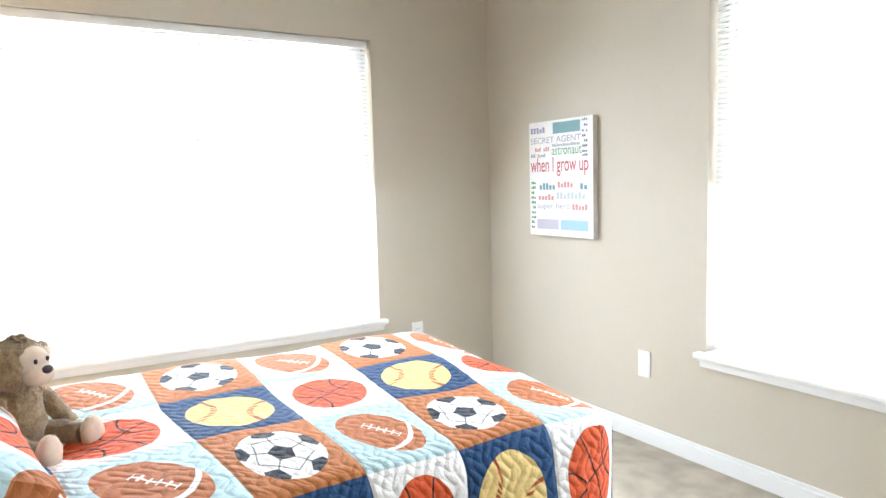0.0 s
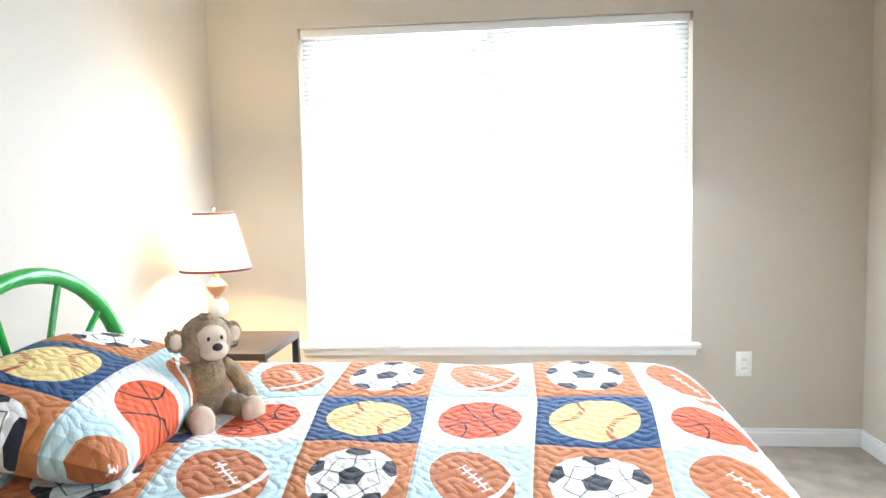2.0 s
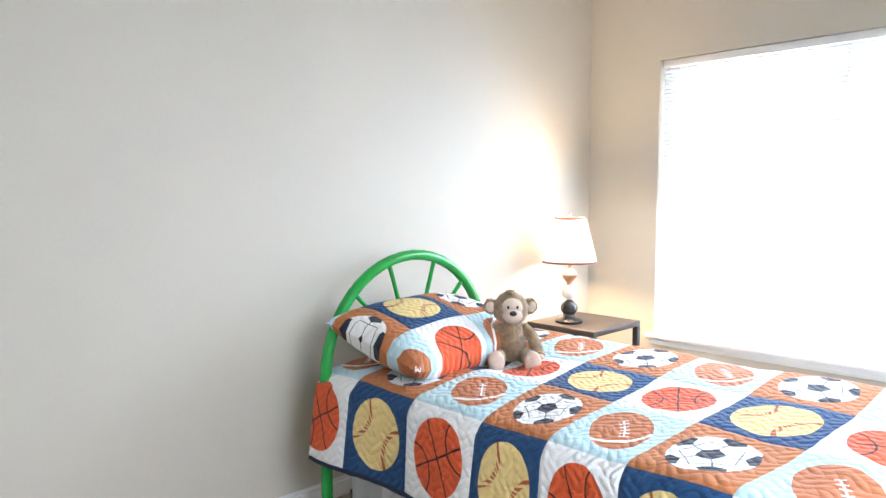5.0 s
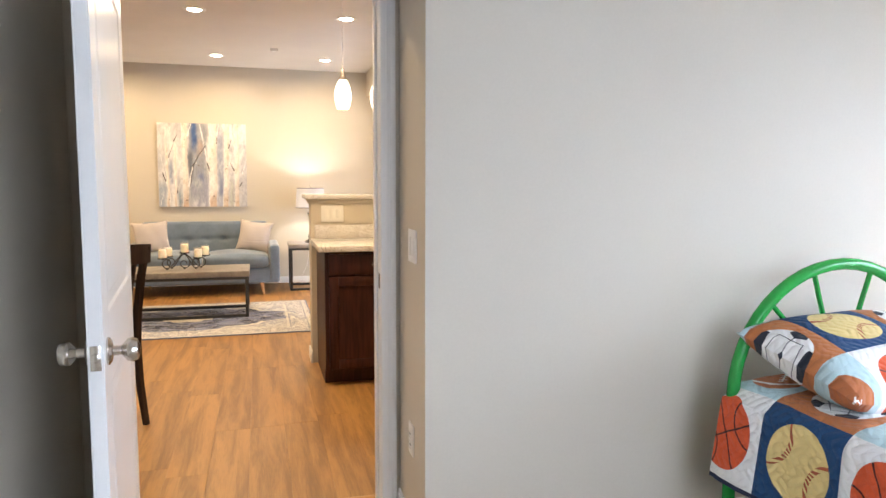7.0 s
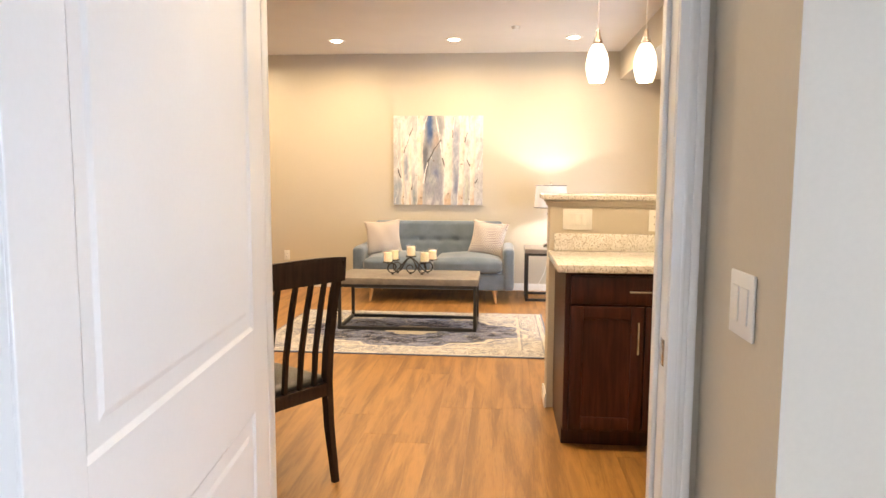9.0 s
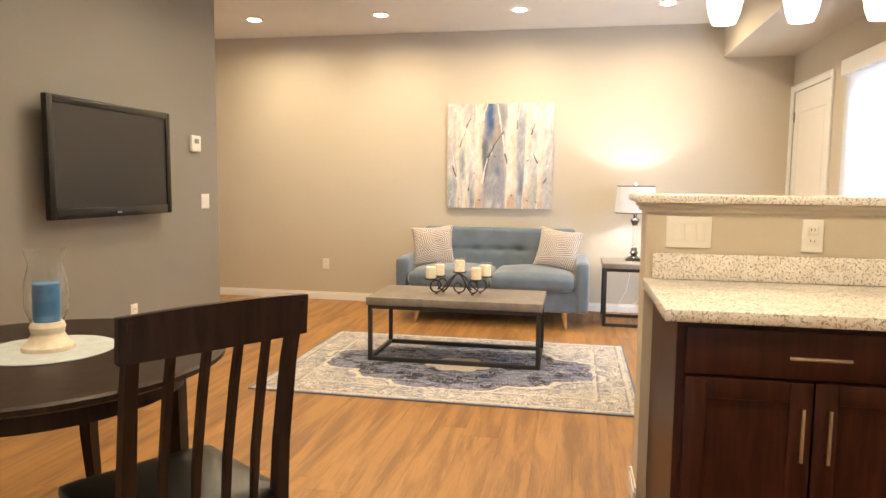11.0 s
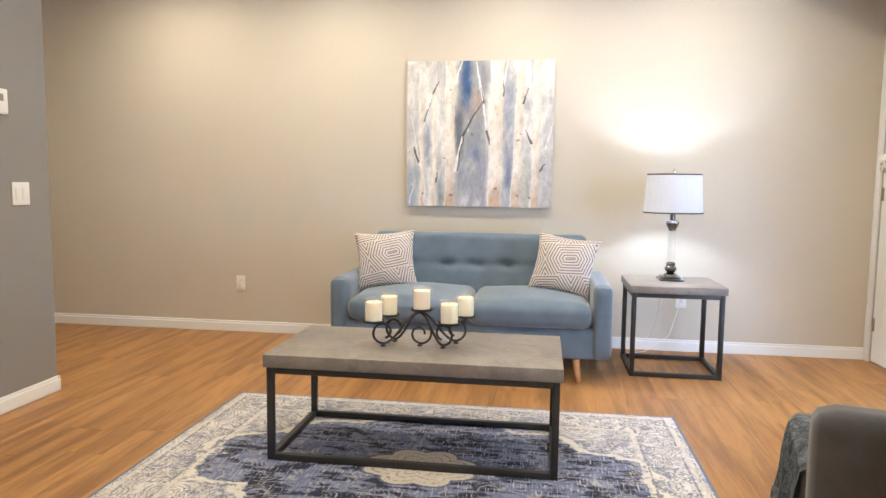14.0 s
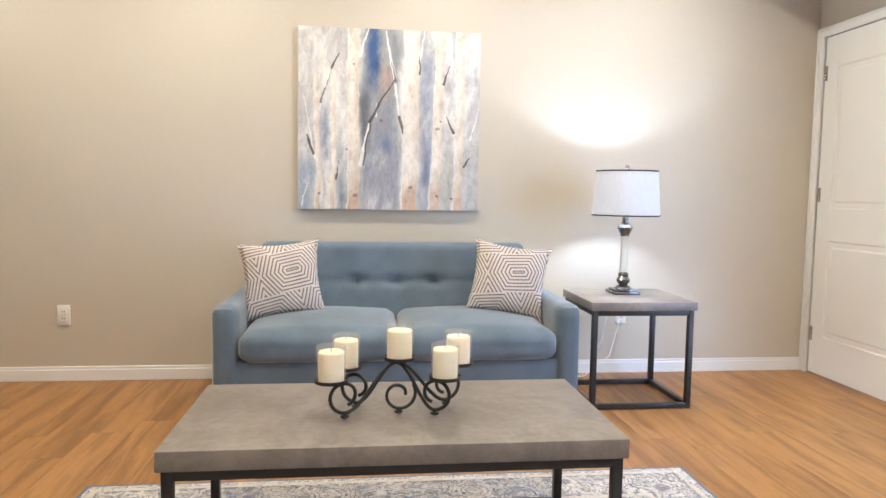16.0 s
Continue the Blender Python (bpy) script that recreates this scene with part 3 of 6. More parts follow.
ct = thing("countertop", pose(0, 0, 0), "speckled cream granite kitchen countertop with a backsplash", "countertop")
part("slab", boxed(HW1, -2.345, 0.358, YE, 0.876, 0.914, 0.006), M_granite, ct)
part("backsplash", boxed(HW1 + 0.0005, HW1 + 0.021, 0.39, YE, 0.9145, 1.012, 0.003), M_granite, ct)


def base_cabinet(y0, y1, label):
    c = thing("kitchen_cabinet", pose(0, y0, 0), label, "cabinet", "kitchen base cabinets")
    w, xf = y1 - y0, -2.385
    bm = boxed(HW1 + 0.002, xf - 0.02, 0.0, w, 0.10, 0.876, 0.001, 1)
    box(bm, HW1 + 0.002, xf - 0.085, 0.002, w - 0.002, 0, 0.10)
    part("body", bm, M_cab, c)
    bm = bmesh.new()
    for a0, a1, z0, z1 in ((0, 0.04, 0.10, 0.876), (w - 0.04, w, 0.10, 0.876), (0.04, w - 0.04, 0.835, 0.876), (0.04, w - 0.04, 0.70, 0.735), (0.04, w - 0.04, 0.10, 0.135)):
        box(bm, xf - 0.0195, xf, a0, a1, z0, z1, 0.001, 1)
    part("face_frame", bm, M_cab, c)
    bm = boxed(xf, xf + 0.019, 0.025, w - 0.025, 0.725, 0.86, 0.004)
    dr = part("drawer_front", bm, M_cab, c)
    bm = tube(bmesh.new(), [(xf + 0.05, w / 2 - 0.08, 0.79), (xf + 0.05, w / 2 + 0.08, 0.79)], 0.006, 10)
    for yy in (-0.064, 0.064):
        tube(bm, [(xf + 0.019, w / 2 + yy, 0.79), (xf + 0.05, w / 2 + yy, 0.79)], 0.004, 8)
    part("handle", bm, M_chrome, dr, "brushed nickel bar handle")
    for a0, a1, hy in ((0.025, w / 2 - 0.003, w / 2 - 0.035), (w / 2 + 0.003, w - 0.025, w / 2 + 0.035)):
        bm = boxed(xf, xf + 0.012, a0 + 0.05, a1 - 0.05, 0.17, 0.66)
        for b0, b1, z0, z1 in ((a0, a0 + 0.06, 0.115, 0.715), (a1 - 0.06, a1, 0.115, 0.715), (a0 + 0.06, a1 - 0.06, 0.655, 0.715), (a0 + 0.06, a1 - 0.06, 0.115, 0.175)):
            box(bm, xf, xf + 0.02, b0, b1, z0, z1, 0.003)
        dd = part("door", bm, M_cab, c)
        bm = tube(bmesh.new(), [(xf + 0.05, hy, 0.495), (xf + 0.05, hy, 0.65)], 0.006, 10)
        for zz in (0.51, 0.635):
            tube(bm, [(xf + 0.019, hy, zz), (xf + 0.05, hy, zz)], 0.004, 8)
        part("handle", bm, M_chrome, dd, "brushed nickel bar handle")
    return c


base_cabinet(0.40, 1.145, "dark cherry kitchen cabinet with a drawer and two doors")
base_cabinet(1.147, 1.945, "dark cherry kitchen cabinet under the granite top")

# ---- lights ----
M_glow = Mat("frosted_lit_glass", (0.9, 0.88, 0.84), 0.4, 0.0, Emission_Color=(1.0, 0.90, 0.72, 1), Emission_Strength=2.6)
M_can = Mat("can_light_lens", (0.9, 0.9, 0.88), 0.4, 0.0, Emission_Color=(1.0, 0.88, 0.68, 1), Emission_Strength=26.0)
can = thing("recessed_light", pose(*CANS[0], CEIL), "white recessed ceiling downlight, switched on", "ceiling light", "recessed ceiling lights")
part("trim_ring", lathe(bmesh.new(), [(0.062, -0.001), (0.062, -0.006), (0.088, -0.008), (0.095, -0.004), (0.095, -0.0005)], 32), M_white, can)
part("lens", lathe(bmesh.new(), [(0.0, -0.020), (0.025, -0.018), (0.048, -0.011), (0.062, -0.003), (0.062, -0.001)], 32), M_can, can, "glowing warm lens")
# the three unseen, added cans get a matching fitting too
for cx, cy in CANS[1:]:
    copy_thing(can, pose(cx, cy, CEIL))
pen = thing("pendant_light", pose(*PENDANTS[0], CEIL), "white frosted-glass pendant with a brushed nickel cap", "pendant light", "pendants over the bar")
z0 = 1.84 - CEIL
sh = [(0.040, z0), (0.052, z0 + 0.03), (0.0605, z0 + 0.075), (0.060, z0 + 0.11), (0.050, z0 + 0.155), (0.034, z0 + 0.19), (0.022, z0 + 0.205)]
part("shade", lathe(bmesh.new(), sh + [(0.020, z0 + 0.203), (0.032, z0 + 0.187), (0.047, z0 + 0.153), (0.057, z0 + 0.11), (0.0575, z0 + 0.075), (0.049, z0 + 0.03), (0.037, z0)], 32), M_glow, pen, "glowing frosted white glass shade")
part("cap", lathe(bmesh.new(), [(0.024, z0 + 0.200), (0.026, z0 + 0.215), (0.014, z0 + 0.245), (0.009, z0 + 0.28), (0.0, z0 + 0.285)], 24), M_chrome, pen)
part("rod", tube(bmesh.new(), [(0, 0, z0 + 0.28), (0, 0, -0.02)], 0.003, 8), M_white, pen)
part("canopy", lathe(bmesh.new(), [(0.0, -0.03), (0.045, -0.022), (0.06, -0.0005), (0.0, -0.0005)], 24), M_chrome, pen)
for a in PENDANTS[1:]:
    copy_thing(pen, pose(*a, CEIL))
solid("smoke_detector", lathe(bmesh.new(), [(0.0, -0.03), (0.03, -0.03), (0.038, -0.02), (0.045, -0.0005), (0.0, -0.0005)], 24), M_white, "small white round ceiling detector", "smoke detector", m=pose(-5.90, 0.205, CEIL))
vent = thing("ceiling_vent", pose(-5.0, 1.73, 2.468), "white slatted air vent under the soffit", "air vent")
bm = bmesh.new()
for x0, x1, y0, y1 in ((-0.18, 0.18, -0.1, -0.08), (-0.18, 0.18, 0.08, 0.1), (-0.18, -0.16, -0.08, 0.08), (0.16, 0.18, -0.08, 0.08)):
    box(bm, x0, x1, y0, y1, -0.008, -0.0005, 0.002)
part("frame", bm, M_white, vent)
me = mesh_of(boxed(-0.16, 0.16, -0.007, 0.007, -0.001, 0.001), "slat", M_white, False)
for i in range(8):
    s = new("slat", me)
    s.parent = vent
    s.matrix_basis = pose(0, -0.07 + 0.02 * i, -0.006, 35, 0, 0)


# ---- living room furniture ----
def frame_table(name, x0, x1, y0, y1, h, top, leg, label):
    """A low table: a thick grey top on a square black steel frame."""
    t = thing(name, pose((x0 + x1) / 2, (y0 + y1) / 2, 0), label, name.replace("_", " ").split()[-1])
    a, b = (x1 - x0) / 2, (y1 - y0) / 2
    part("tabletop", boxed(-a, a, -b, b, h - top, h, 0.004), M_concrete, t, "thick grey weathered concrete-look top")
    bm = bmesh.new()
    i = 0.012
    for s in (-1, 1):
        ys = sorted((s * (b - i), s * (b - i - leg)))
        box(bm, -a + i + leg, a - i - leg, *ys, h - top - leg, h - top, 0.002)
        xs = sorted((s * (a - i), s * (a - i - leg)))
        box(bm, *xs, -b + i + leg, b - i - leg, h - top - leg, h - top, 0.002)
    part("top_frame", bm, M_black, t)
    for s in (-1, 1):
        ys = sorted((s * (b - i), s * (b - i - leg)))
        part("stretcher", boxed(-a + i + leg, a - i - leg, *ys, 0.001, leg, 0.002), M_black, t)
        xs = sorted((s * (a - i), s * (a - i - leg)))
        part("stretcher", boxed(*xs, -b + i + leg, b - i - leg, 0.001, leg, 0.002), M_black, t)
        for r in (-1, 1):
            ys = sorted((r * (b - i), r * (b - i - leg)))
            part("leg", boxed(*xs, *ys, 0.0, h - top, 0.002), M_black, t)
    return t


RUGZ = 0.009
c_t = frame_table("coffee_table", -5.462, -4.862, -1.330, -0.098, 0.455, 0.055, 0.028, "low coffee table with a grey top on a black steel frame")
c_t.location.z = RUGZ
frame_table("end_table", -7.005, -6.488, 0.352, 0.925, 0.570, 0.045, 0.028, "square end table with a grey top on black steel legs")


def pillow_mesh(bm, w, h, d, n=18, pinch=0.06, sag=0.0):
    """A scatter cushion in the xz plane: seams at the rim, corners drawn out."""
    sides = []
    for s in (1, -1):
        g = []
        for i in range(n + 1):
            row = []
            for j in range(n + 1):
                u, v = 2 * i / n - 1, 2 * j / n - 1
                f = max(0.0, (1 - u * u)) ** 0.5 * max(0.0, (1 - v * v)) ** 0.5
                k = 1 - pinch * (1 - abs(u) ** 2) * abs(v) ** 3
                k2 = 1 - pinch * (1 - abs(v) ** 2) * abs(u) ** 3
                wob = 0.004 * math.sin(7 * u + 3 * v) * f
                row.append((u * w / 2 * k2, s * (d / 2 * f ** 0.8) + wob, v * h / 2 * k + h / 2))
            g.append([bm.verts.new(c) for c in row])
        sides.append(g)
    uv = bm.loops.layers.uv.verify()
    for si, g in enumerate(sides):
        for i in range(n):
            for j in range(n):
                q = [(i, j), (i + 1, j), (i + 1, j + 1), (i, j + 1)]
                f = bm.faces.new([g[a][b] for a, b in (q if si == 1 else q[::-1])])
                for l, (a, b) in zip(f.loops, q if si == 1 else q[::-1]):
                    l[uv].uv = (a / n, b / n)
    bmesh.ops.remove_doubles(bm, verts=bm.verts, dist=1e-5)
    bmesh.ops.recalc_face_normals(bm, faces=bm.faces)
    return bm


M_geo = Mat("geometric_weave", (0.6, 0.55, 0.5), 0.9)
_u, _v, _ = M_geo.xyz("UV")
_p, _q = _u * 1.22 + _v * 0.25 + 0.10, _v * 1.85 - _u * 0.30 + 0.60
_p = _p + _q.floor() * 0.5
_a, _b = (_p.fract() - 0.5).abs(), (_q.fract() - 0.5).abs()
_d = _b.mx(_a * 1.35 + _b * 0.45 - 0.10)
_l = ((_d * 12.0 + 0.2).fract() - 0.5).abs().step(0.13, 0.25)
_c = M_geo.mix(_l, (0.17, 0.14, 0.145), (0.63, 0.57, 0.52))
_c = M_geo.mix(M_geo.noise(14, 3, M_geo.coords("UV")).step(0.3, 0.7) * 0.18, _c, (0.45, 0.39, 0.35))
M_geo.set("Base Color", _c).bump(M_geo.noise(300, 2) + _l * 0.5, 0.3, 0.002)


def puffy(bm, x0, x1, y0, y1, z0, z1, r, crown=0.0, n=14):
    """A soft upholstered block: a rounded box whose faces bulge."""
    cx, cy, cz = (x0 + x1) / 2, (y0 + y1) / 2, (z0 + z1) / 2
    hx, hy, hz = (x1 - x0) / 2, (y1 - y0) / 2, (z1 - z0) / 2
    old = set(bm.verts)
    g = bmesh.ops.create_cube(bm, size=2.0)["verts"]
    es = list({e for v in g for e in v.link_edges})
    bmesh.ops.subdivide_edges(bm, edges=es, cuts=n, use_grid_fill=True)
    vs = [v for v in bm.verts if v not in old]
    for v in vs:
        u = v.co.copy()
        p = Vector((u.x * hx, u.y * hy, u.z * hz))
        q = Vector((max(-(hx - r), min(hx - r, p.x)), max(-(hy - r), min(hy - r, p.y)), max(-(hz - r), min(hz - r, p.z))))
        dd = p - q
        if dd.length > 1e-9:
            dd.normalize()
        o = q + dd * r
        bulge = crown * (1 - u.x ** 2) * (1 - u.y ** 2)
        o.z += bulge * (1 if u.z > 0 else 0) * max(0, u.z)
        v.co = Vector((cx, cy, cz)) + o
    return bm


sofa = thing("sofa", pose(-6.70, -0.635, 0), "blue velvet two-seat sofa with a button-tufted back", "sofa")
# local x: front is +x
part("base", puffy(bmesh.new(), -0.40, 0.40, -0.86, 0.86, 0.135, 0.33, 0.025), M_sofa, sofa)
for s in (-1, 1):
    ys = sorted((s * 0.87, s * 0.75))
    part("arm", puffy(bmesh.new(), -0.40, 0.425, *ys, 0.135, 0.59, 0.045), M_sofa, sofa)
    ys = sorted((s * 0.004, s * 0.748))
    part("seat_cushion", puffy(bmesh.new(), -0.26, 0.455, *ys, 0.325, 0.472, 0.058, 0.048), M_sofa, sofa)
bm = puffy(bmesh.new(), -0.09, 0.09, -0.747, 0.747, 0.0, 0.56, 0.05, 0.0, 36)
BUT = [(y, 0.335) for y in (-0.21, 0.0, 0.21)] + [(-0.5, 0.335), (0.5, 0.335)]
for v in bm.verts:
    if v.co.x > 0.03:
        for by, bz in BUT:
            d2 = (v.co.y - by) ** 2 + (v.co.z - bz) ** 2
            v.co.x -= 0.042 * math.exp(-d2 / 0.0009)
        v.co.x -= 0.006 * math.exp(-((v.co.z - 0.335) / 0.024) ** 2)
part("backrest", bm, M_sofa, sofa, "button-tufted back", pose(-0.27, 0, 0.28, 0, -8, 0))
for by, bz in BUT[:3]:
    bm = bmesh.new()
    ball(bm, (0, 0, 0), (0.008, 0.013, 0.013), 14)
    part("button", bm, M_sofa, sofa, "", pose(-0.27, 0, 0.28, 0, -8, 0) @ pose(0.050, by, bz))
for x in (-0.33, 0.38):
    for y in (-0.66, 0.66):
        part("leg", tube(bmesh.new(), [(x + 0.012, y * 1.03, 0.0), (x, y, 0.138)], [0.012, 0.024], 16), M_oak, sofa, "tapered light wood leg")
for name_y, yaw, lean in ((-1.20, 12, -17), (-0.09, -14, -18)):
    m = pose(-6.60 - 0.0, name_y, 0.478, 0, 0, 90 + yaw) @ pose(0, 0, 0, lean, 7 if yaw < 0 else -4, 0)
    solid("throw_pillow", pillow_mesh(bmesh.new(), 0.41, 0.40, 0.15, 18, 0.12), M_geo, "cream throw pillow with a dark geometric line pattern", "pillow", m=m, group="pillows on the sofa")

# painting of birch trunks
M_paint = Mat("birch_painting", (0.7, 0.7, 0.7), 0.7)
_u, _v, _ = M_paint.xyz("UV")
_w1 = M_paint.noise(3.4, 6, M_paint.vec(_u * 1.6, _v * 0.7), 0.65, 0.7)
_w2 = M_paint.noise(6.0, 6, M_paint.vec(_u * 1.5 + 4.0, _v * 0.45), 0.65, 0.5)
_w3 = M_paint.noise(15, 5, M_paint.vec(_u, _v * 0.5 + 7.0), 0.68)
_w4 = M_paint.noise(4.5, 5, M_paint.vec(_u + 9.0, _v * 0.8 + 3.0), 0.6, 0.4)
_uu = _u + (_w3 - 0.5) * 0.030 + (_w4 - 0.5) * 0.040
_vv = _v + (_w1 - 0.5) * 0.25


def wash(color, cu, hw, cv, hv, strength, cut):
    """One soft watercolour wash round (cu, cv)."""
    near = ((_uu - cu).abs() * -1.0 + hw).step(-0.01, 0.035) * ((_vv - cv).abs() * -1.0 + hv).step(-0.06, 0.10)
    return M_paint.mix(near * cut * strength, _c, color)


_c = M_paint.mix(_w1.step(0.38, 0.60), (0.76, 0.74, 0.70), (0.50, 0.49, 0.50))
_c = M_paint.mix(_w2.step(0.52, 0.70) * 0.6, _c, (0.42, 0.41, 0.36))
_any, _patch, _spot = _w1.step(0.20, 0.45), _w2.step(0.36, 0.56), _w4.step(0.40, 0.60)
_c = wash((0.25, 0.27, 0.31), 0.445, 0.115, 0.55, 0.50, 0.85, _any)
_c = wash((0.36, 0.36, 0.44), 0.46, 0.11, 0.12, 0.26, 0.8, _patch)
_c = wash((0.15, 0.20, 0.36), 0.47, 0.05, 0.30, 0.14, 0.75, _spot)
_c = wash((0.04, 0.10, 0.27), 0.405, 0.045, 0.88, 0.18, 0.95, _any)
_c = wash((0.10, 0.11, 0.14), 0.36, 0.04, 0.52, 0.18, 0.85, _any)
_c = wash((0.47, 0.33, 0.25), 0.47, 0.045, 0.72, 0.07, 0.8, _any)
_c = wash((0.55, 0.54, 0.55), 0.47, 0.05, 0.88, 0.10, 0.6, _spot)
_c = wash((0.33, 0.36, 0.47), 0.70, 0.045, 0.45, 0.50, 0.8, _patch)
_c = wash((0.17, 0.20, 0.32), 0.695, 0.035, 0.25, 0.15, 0.8, _any)
_c = wash((0.24, 0.29, 0.43), 0.14, 0.03, 0.40, 0.18, 0.8, _patch)
_c = wash((0.30, 0.36, 0.46), 0.04, 0.06, 0.10, 0.20, 0.8, _any)
_c = wash((0.13, 0.20, 0.26), 0.235, 0.03, 0.08, 0.14, 0.8, _any)
_c = wash((0.46, 0.47, 0.36), 0.82, 0.03, 0.17, 0.18, 0.7, _any)
_c = wash((0.44, 0.44, 0.52), 0.95, 0.05, 0.58, 0.20, 0.6, _spot)
TRUNKS = [(0.108, 0.014, -0.02, 0.78), (0.185, 0.014, 0.0, 0.74), (0.298, 0.032, 0.0, 2.0), (0.605, 0.046, 0.012, 2.0), (0.748, 0.030, 0.035, 2.0), (0.880, 0.027, 0.012, 2.0)]
_low = _v.op("MULTIPLY", -1.0).step(-0.26, -0.02)
for tc, tw, sl, top in TRUNKS:
    _s = (_u + (_w4 - 0.5) * 0.05 - tc - _v * sl) * (1.0 / tw)
    _m = (_s.abs() * -1.0 + 1.0).step(-0.06, 0.10) * (_v * -1.0 + top).step(-0.05, 0.10)
    _tc = M_paint.mix(_s.step(-0.2, 1.0) * 0.5, (0.82, 0.77, 0.69), (0.60, 0.50, 0.40))
    _tc = M_paint.mix(_spot * _w3.step(0.42, 0.62) * 0.6, _tc, (0.56, 0.42, 0.28))
    _tc = M_paint.mix(_low * _w1.step(0.3, 0.6) * 0.75, _tc, (0.55, 0.36, 0.22))
    _tc = M_paint.mix(_s.lt(-0.72) * 0.8, _tc, (0.78, 0.77, 0.74))
    _c = M_paint.mix(_m * 0.95, _c, _tc)


def stroke(u0, v0, u1, v1, w, color, alpha, dry=0.40):
    """One brush stroke, thinning towards its end."""
    dx, dy = u1 - u0, v1 - v0
    k = ((_uu - u0) * dx + (_v - v0) * dy) * (1.0 / (dx * dx + dy * dy))
    k = k.mx(0.0).mn(1.0)
    d = hypot(_uu - u0 - k * dx, _v - v0 - k * dy)
    return M_paint.mix((k * (-0.6 * w) + w - d).step(-0.0015, 0.002) * _w3.step(dry - 0.08, dry + 0.06) * alpha, _c, color)


DARK, PALE = (0.06, 0.045, 0.04), (0.84, 0.83, 0.80)
for u0, v0, u1, v1, w in ((0.335, 0.25, 0.385, 0.48, 0.010), (0.52, 0.73, 0.475, 0.99, 0.010), (0.525, 0.70, 0.565, 0.47, 0.007), (0.11, 0.55, 0.17, 0.78, 0.005), (0.09, 0.28, 0.03, 0.62, 0.005), (0.33, 0.85, 0.375, 1.0, 0.008), (0.66, 0.85, 0.69, 1.0, 0.006), (0.95, 0.40, 0.99, 0.58, 0.004), (0.02, 0.02, 0.05, 0.14, 0.004), (0.425, 0.52, 0.43, 0.60, 0.003)):
    _c = stroke(u0, v0, u1, v1, w, PALE, 0.9, 0.30)
for u0, v0, u1, v1, w in ((0.345, 0.25, 0.395, 0.48, 0.006), (0.39, 0.49, 0.52, 0.73, 0.008), (0.525, 0.72, 0.505, 0.82, 0.006), (0.555, 0.52, 0.572, 0.43, 0.009), (0.12, 0.59, 0.18, 0.78, 0.005), (0.18, 0.78, 0.22, 0.86, 0.007), (0.08, 0.31, 0.05, 0.41, 0.010), (0.80, 0.71, 0.83, 0.81, 0.007), (0.86, 0.44, 0.82, 0.53, 0.008), (0.92, 0.25, 0.95, 0.30, 0.008), (0.205, 0.17, 0.21, 0.27, 0.007), (0.66, 0.76, 0.655, 0.86, 0.005)):
    _c = stroke(u0, v0, u1, v1, w, DARK, 0.85)
for ku, kv, kr in ((0.265, 0.335, 0.010), (0.765, 0.46, 0.015), (0.785, 0.50, 0.010), (0.113, 0.09, 0.013), (0.31, 0.08, 0.020), (0.62, 0.13, 0.017), (0.85, 0.07, 0.014), (0.768, 0.08, 0.014), (0.455, 0.50, 0.014), (0.30, 0.80, 0.010)):
    _c = M_paint.mix(hypot(_uu - ku, (_v - kv) * 1.2 + (_w2 - 0.5) * 0.05).op("MULTIPLY", -1.0).step(-kr, -kr * 0.3) * 0.7, _c, (0.16, 0.105, 0.08))
_f1 = M_paint.noise(26, 6, M_paint.vec(_u * 1.4, _v * 0.6 + 2.0), 0.72, 0.6)
_c = M_paint.mix(0.45, _c, M_paint.mix(_f1.step(0.36, 0.60), (0.60, 0.59, 0.60), (1.06, 1.06, 1.05)), "MULTIPLY")
_c = M_paint.mix(0.35, _c, M_paint.mix(_w2.step(0.40, 0.60), (1.05, 1.05, 1.05), (0.74, 0.73, 0.74)), "MULTIPLY")
_c = M_paint.mix(_f1.step(0.60, 0.66) * _w4.step(0.45, 0.6) * 0.6, _c, (0.40, 0.30, 0.22))
M_paint.set("Base Color", _c).bump(M_paint.noise(260, 2), 0.15, 0.001)


def canvas(name, m, w, h, d, mat_front, label, category):
    """A stretched canvas: local x across, z up, front at -y."""
    c = thing(name, m, label, category)
    bm = bmesh.new()
    uv = bm.loops.layers.uv.verify()
    vs = [bm.verts.new(p) for p in ((0, -d, 0), (w, -d, 0), (w, -d, h), (0, -d, h))]
    f = bm.faces.new(vs)
    for l, q in zip(f.loops, ((0, 0), (1, 0), (1, 1), (0, 1))):
        l[uv].uv = q
    part("canvas", bm, mat_front, c, smooth=False)
    part("stretcher", boxed(0, w, -d + 0.0006, -0.003, 0, h, 0.001, 1), M_edge, c, "wrapped canvas edge")
    return c


M_edge = Mat("canvas_edge", (0.66, 0.63, 0.58), 0.8).vary(0.06, 9, 200, 0.2)
canvas("painting", pose(LX0, -1.196, 1.015, 0, 0, 90), 1.062, 1.048, 0.036, M_paint, "square canvas painting of pale birch trunks in blue", "painting")

# rug
M_rug = Mat("patterned_rug", (0.5, 0.48, 0.45), 0.95)
_x, _y, _z = M_rug.xyz()
_ax, _ay = _x.abs(), _y.abs()                         # half sizes 0.828 and 1.164
_edge = (_ax * -1.0 + 0.828).mn(_ay * -1.0 + 1.164)   # distance from the rim
_n1, _n2 = M_rug.noise(4.0, 6, None, 0.65), M_rug.noise(34, 4, None, 0.65)
_sx = M_rug.noise(30, 3, M_rug.vec(_x * 0.5, _y * 5.0), 0.6)      # worn threads along the short side
_sy = M_rug.noise(7, 5, M_rug.vec(_x * 4.0, _y * 0.9 + 5.0), 0.7)  # streaks along the long side
